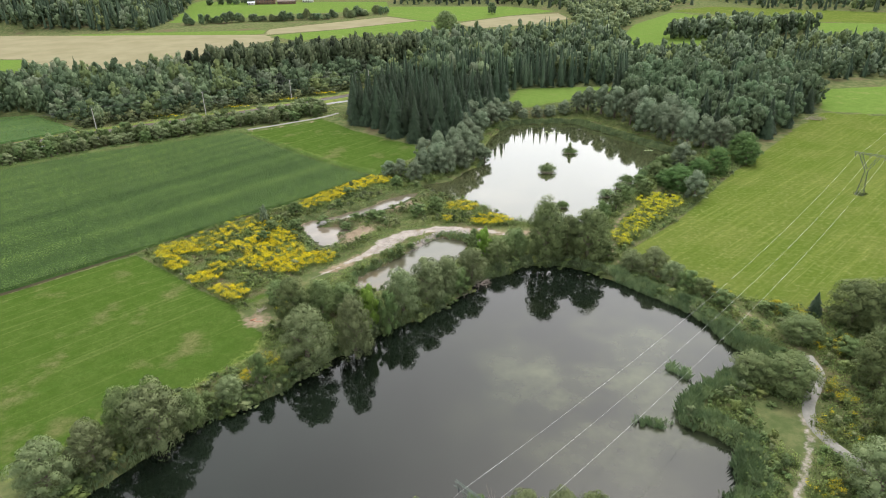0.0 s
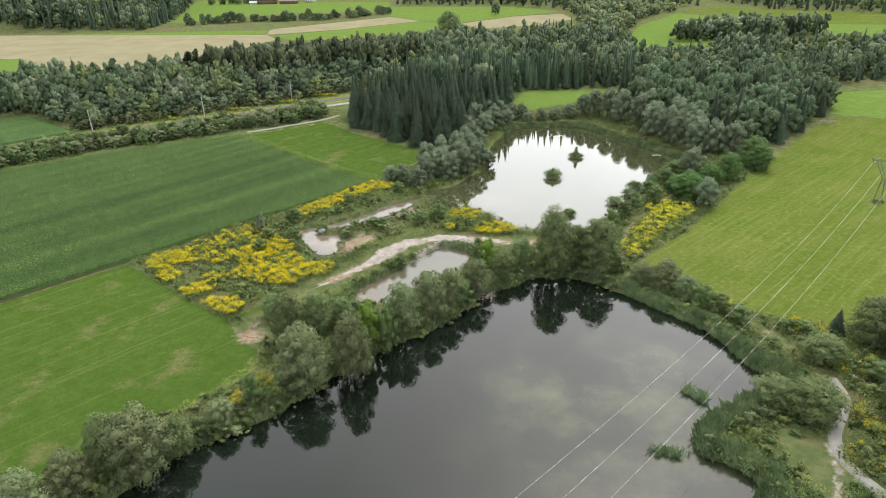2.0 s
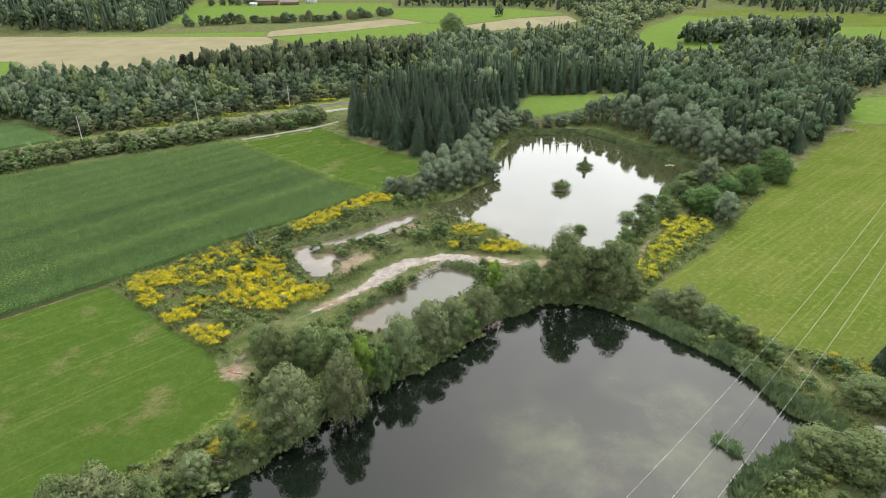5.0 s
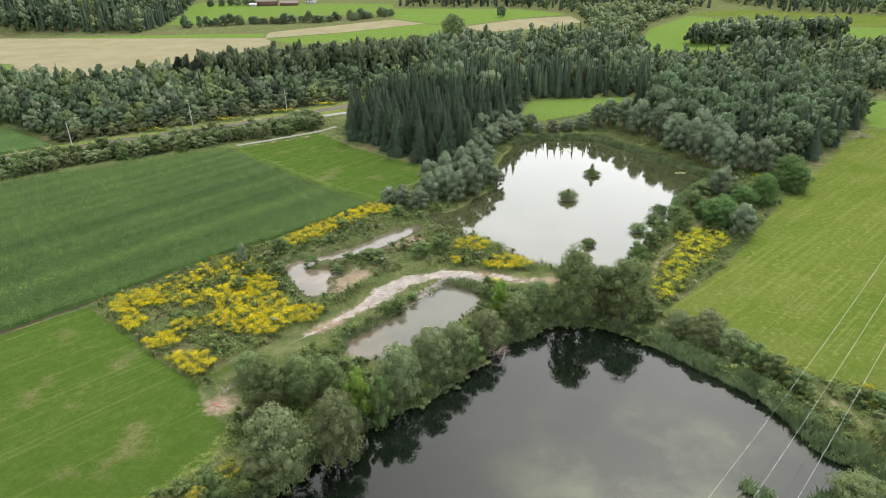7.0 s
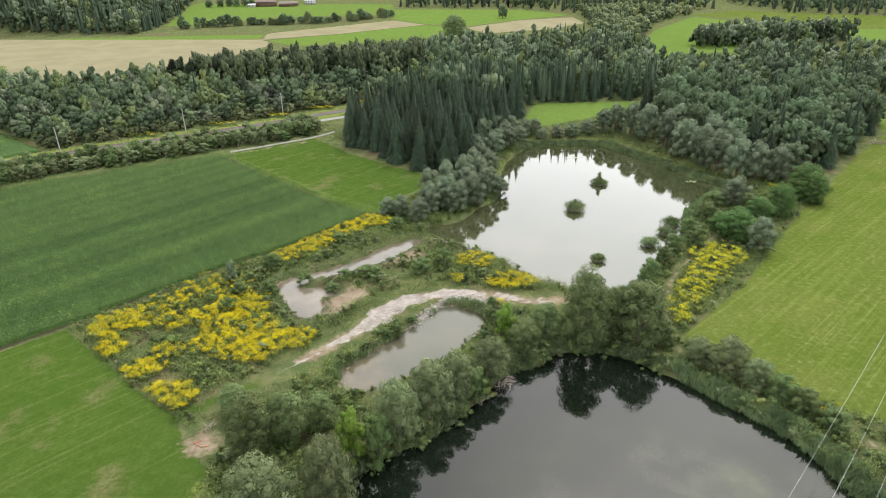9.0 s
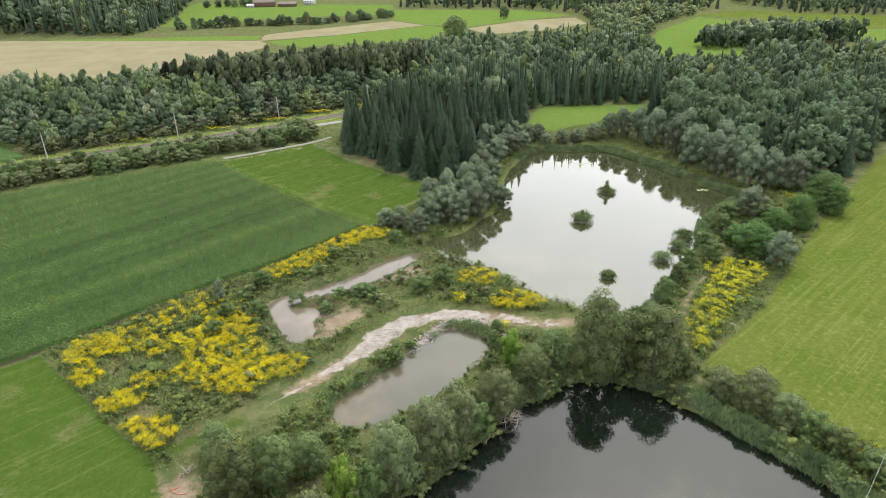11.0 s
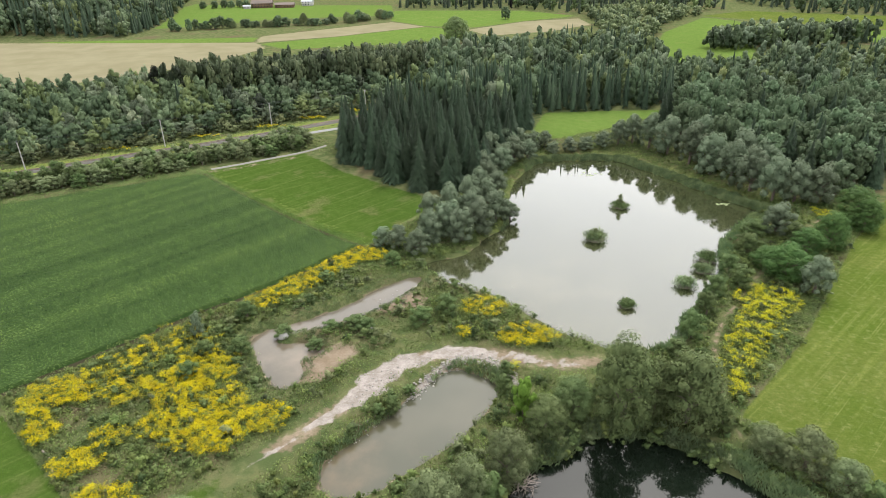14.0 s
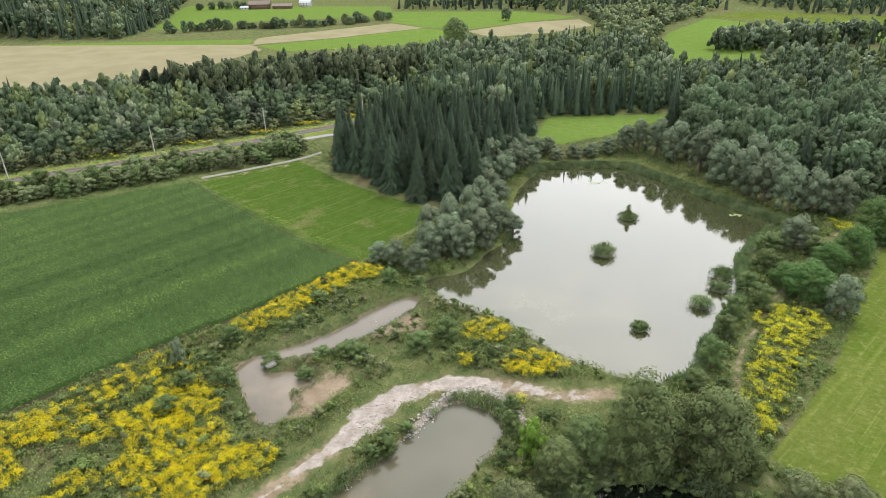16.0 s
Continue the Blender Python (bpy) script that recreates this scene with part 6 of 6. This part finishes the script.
def pylon(x, y, turn):
    """A Y-shaped lattice pylon: shaft, two arms, a long crossbeam with three insulators."""
    z = float(dry_height(np.array([x]), np.array([y]))[0])
    root = empty("lattice_pylon", x, y, z, turn)
    foot, waist, zw = 1.15, 0.42, 8.6
    c = [(-1, -1), (1, -1), (1, 1), (-1, 1)]
    for k in range(4):
        a, b = c[k], c[(k + 1) % 4]
        part("shaft_face", lattice([(a[0] * foot, a[1] * foot, 0), (a[0] * waist, a[1] * waist, zw)], [(b[0] * foot, b[1] * foot, 0), (b[0] * waist, b[1] * waist, zw)], 8, 0.06), M_STEEL, root)
        part("footing", box(a[0] * foot - 0.2, a[1] * foot - 0.2, -0.3, a[0] * foot + 0.2, a[1] * foot + 0.2, 0.25), M_ROCK, root, "grey concrete footing")
    for s in (-1, 1):
        for yy in (-0.35, 0.35):
            part("arm", lattice([(s * waist, yy, zw), (s * 3.4, yy, PYLON_TALL)], [(0, yy, zw + 0.9), (s * 2.3, yy, PYLON_TALL)], 6, 0.055), M_STEEL, root)
    for yy in (-0.35, 0.35):
        part("crossbeam", lattice([(-ARM - 0.6, yy, PYLON_TALL), (ARM + 0.6, yy, PYLON_TALL)], [(-ARM - 0.6, yy * 0.4, PYLON_TALL + 0.55), (ARM + 0.6, yy * 0.4, PYLON_TALL + 0.55)], 16, 0.05), M_STEEL, root)
    for s in (-ARM, 0, ARM):
        part("insulator", tube([(s, 0, PYLON_TALL), (s, 0, PYLON_TALL - 0.6), (s, 0, PYLON_TALL - 1.2)], [0.06, 0.13, 0.06], 8), M_INSULATOR, root)
    tagged(root, "Y-shaped steel lattice pylon with a wide crossbeam", "pylon", "pylons of the power line")
    m = root.matrix_basis
    return [m @ Vector((s, 0, PYLON_TALL - 1.2)) for s in (-ARM, 0, ARM)]


LINE_TURN = math.degrees(math.atan2(200 - 54, 148.2 - 4.5)) - 90
spots = [pylon(x, y, LINE_TURN) for x, y in ((4.5, 54.0), (148.2, 200.0), (289, 349))]
tufts = np.random.default_rng(58).normal(0, 1.0, (3, 34, 2)) + np.array([(4.5, 54.0), (148.2, 200.0), (289, 349)])[:, None]
tufts = tufts.reshape(-1, 2)
stuff("pylon_grass", clumps(tufts, dry_height(tufts[:, 0], tufts[:, 1]), np.random.default_rng(59), 14, 0.35, 0.5, 1.3, 0.22), M_BUSH, "uncut grass tufts round the pylon feet", "grass")
behind = [Vector(v) - Vector((143.7, 146, 0)) for v in spots[0]]
for a, b in zip([behind] + spots[:-1], spots):
    for p, q in zip(a, b):
        wire(p, q, 5.6, 0.016, "bright aluminium conductor of the power line", "conductors of the power line")


# ---- bank below the camera, hedges and the farm ----
for x, y, tall, rad, kind in ((-4, 58.5, 10.8, 3.4, "W"), (10.5, 59, 11.6, 3.6, "W"), (15.5, 59.5, 11.2, 3.4, "W"), (20.5, 60, 9.8, 3.2, "A"), (3.5, 59, 11.4, 2.8, "B"), (-14, 53, 8, 4, "A"), (30, 60, 6, 3.4, "B"),
                              (-26, 44, 9, 4, "W"), (38, 60, 5, 3, "B")):
    plant(kind, x, y, tall, rad, "trees on the near bank of the lake")
r = np.random.default_rng(97)
hedge = np.array([(-292, 741), (-240, 768), (-178, 768), (-119, 783), (-66, 826)], float)
seg = np.r_[0, np.cumsum(np.linalg.norm(np.diff(hedge, axis=0), axis=1))]
for s in np.arange(0, seg[-1], 7.5):
    x, y = np.interp(s, seg, hedge[:, 0]) + r.normal(0, 3), np.interp(s, seg, hedge[:, 1]) + r.normal(0, 4)
    plant("F" if r.random() < 0.8 else "W", x, y, r.uniform(7, 15), r.uniform(4, 6.5), "trees of the field hedge", "distant hedgerow tree below the farm")
plant("F", 66.3, 793, 15, 6.0, "", "lone tree standing in the far pasture")
for x, y in ((-330, 985), (-318, 990), (-306, 985), (-296, 992), (-345, 980), (-285, 985)):
    plant("F", x, y, r.uniform(10, 14), 6, "trees beside the farm", "dark tree beside the distant farm")


def gable_house(name, x, y, turn, l, w, h, roof_h, wall, roof, label, storeys):
    z = float(dry_height(np.array([x]), np.array([y]))[0])
    root = empty(name, x, y, z, turn)
    part("wall", box(-l / 2, -w / 2, -1, l / 2, w / 2, h), wall, root)
    o = 1.0
    v = np.array([(-l / 2 - o, -w / 2 - o, h - 0.3), (l / 2 + o, -w / 2 - o, h - 0.3), (l / 2 + o, w / 2 + o, h - 0.3), (-l / 2 - o, w / 2 + o, h - 0.3), (-l / 2 - o, 0, h + roof_h), (l / 2 + o, 0, h + roof_h)])
    part("roof", (v, np.array([(0, 1, 5), (0, 5, 4), (2, 3, 4), (2, 4, 5), (0, 4, 3), (1, 2, 5), (0, 3, 2), (0, 2, 1)])), roof, root, "", False)
    for s in range(storeys):
        for k in range(int(l / 4)):
            cx = -l / 2 + 2 + k * 4
            win = part("window", box(cx - 0.6, -w / 2 - 0.06, 1 + s * 2.9, cx + 0.6, -w / 2 + 0.02, 2.4 + s * 2.9), M_GLASS, root)
            part("sill", box(cx - 0.7, -w / 2 - 0.16, 0.9 + s * 2.9, cx + 0.7, -w / 2 - 0.02, 1 + s * 2.9), M_PLASTER, win)
    return tagged(root, label, "building", "buildings of the distant farm")


plant("A", 7.3, 622, 24, 12, "", "large dark round-crowned tree above the forest")
gable_house("farmhouse", -262, 985, 4, 28, 13, 6, 4.5, M_TIMBER, M_ROOF, "distant brown farmhouse with a tiled gable roof", 2)
gable_house("barn", -229, 981, 2, 26, 11, 4, 2.6, M_TIMBER, M_ROOF, "long low dark barn beside the farmhouse", 1)
gable_house("house", -201, 1003, -6, 15, 10, 5.5, 3.6, M_PLASTER, M_ROOFGREY, "distant pale house with a grey roof", 2)
gable_house("shed", -281, 975, 10, 9, 7, 3.2, 1.6, M_PLASTER, M_ROOFGREY, "small pale shed below the farmhouse", 1)

strip("river_water", [(176, 690), (186, 706), (206, 738), (226, 772), (244, 800)], 7, 0.35, M_RIVER, "pale river seen between willows", "water")
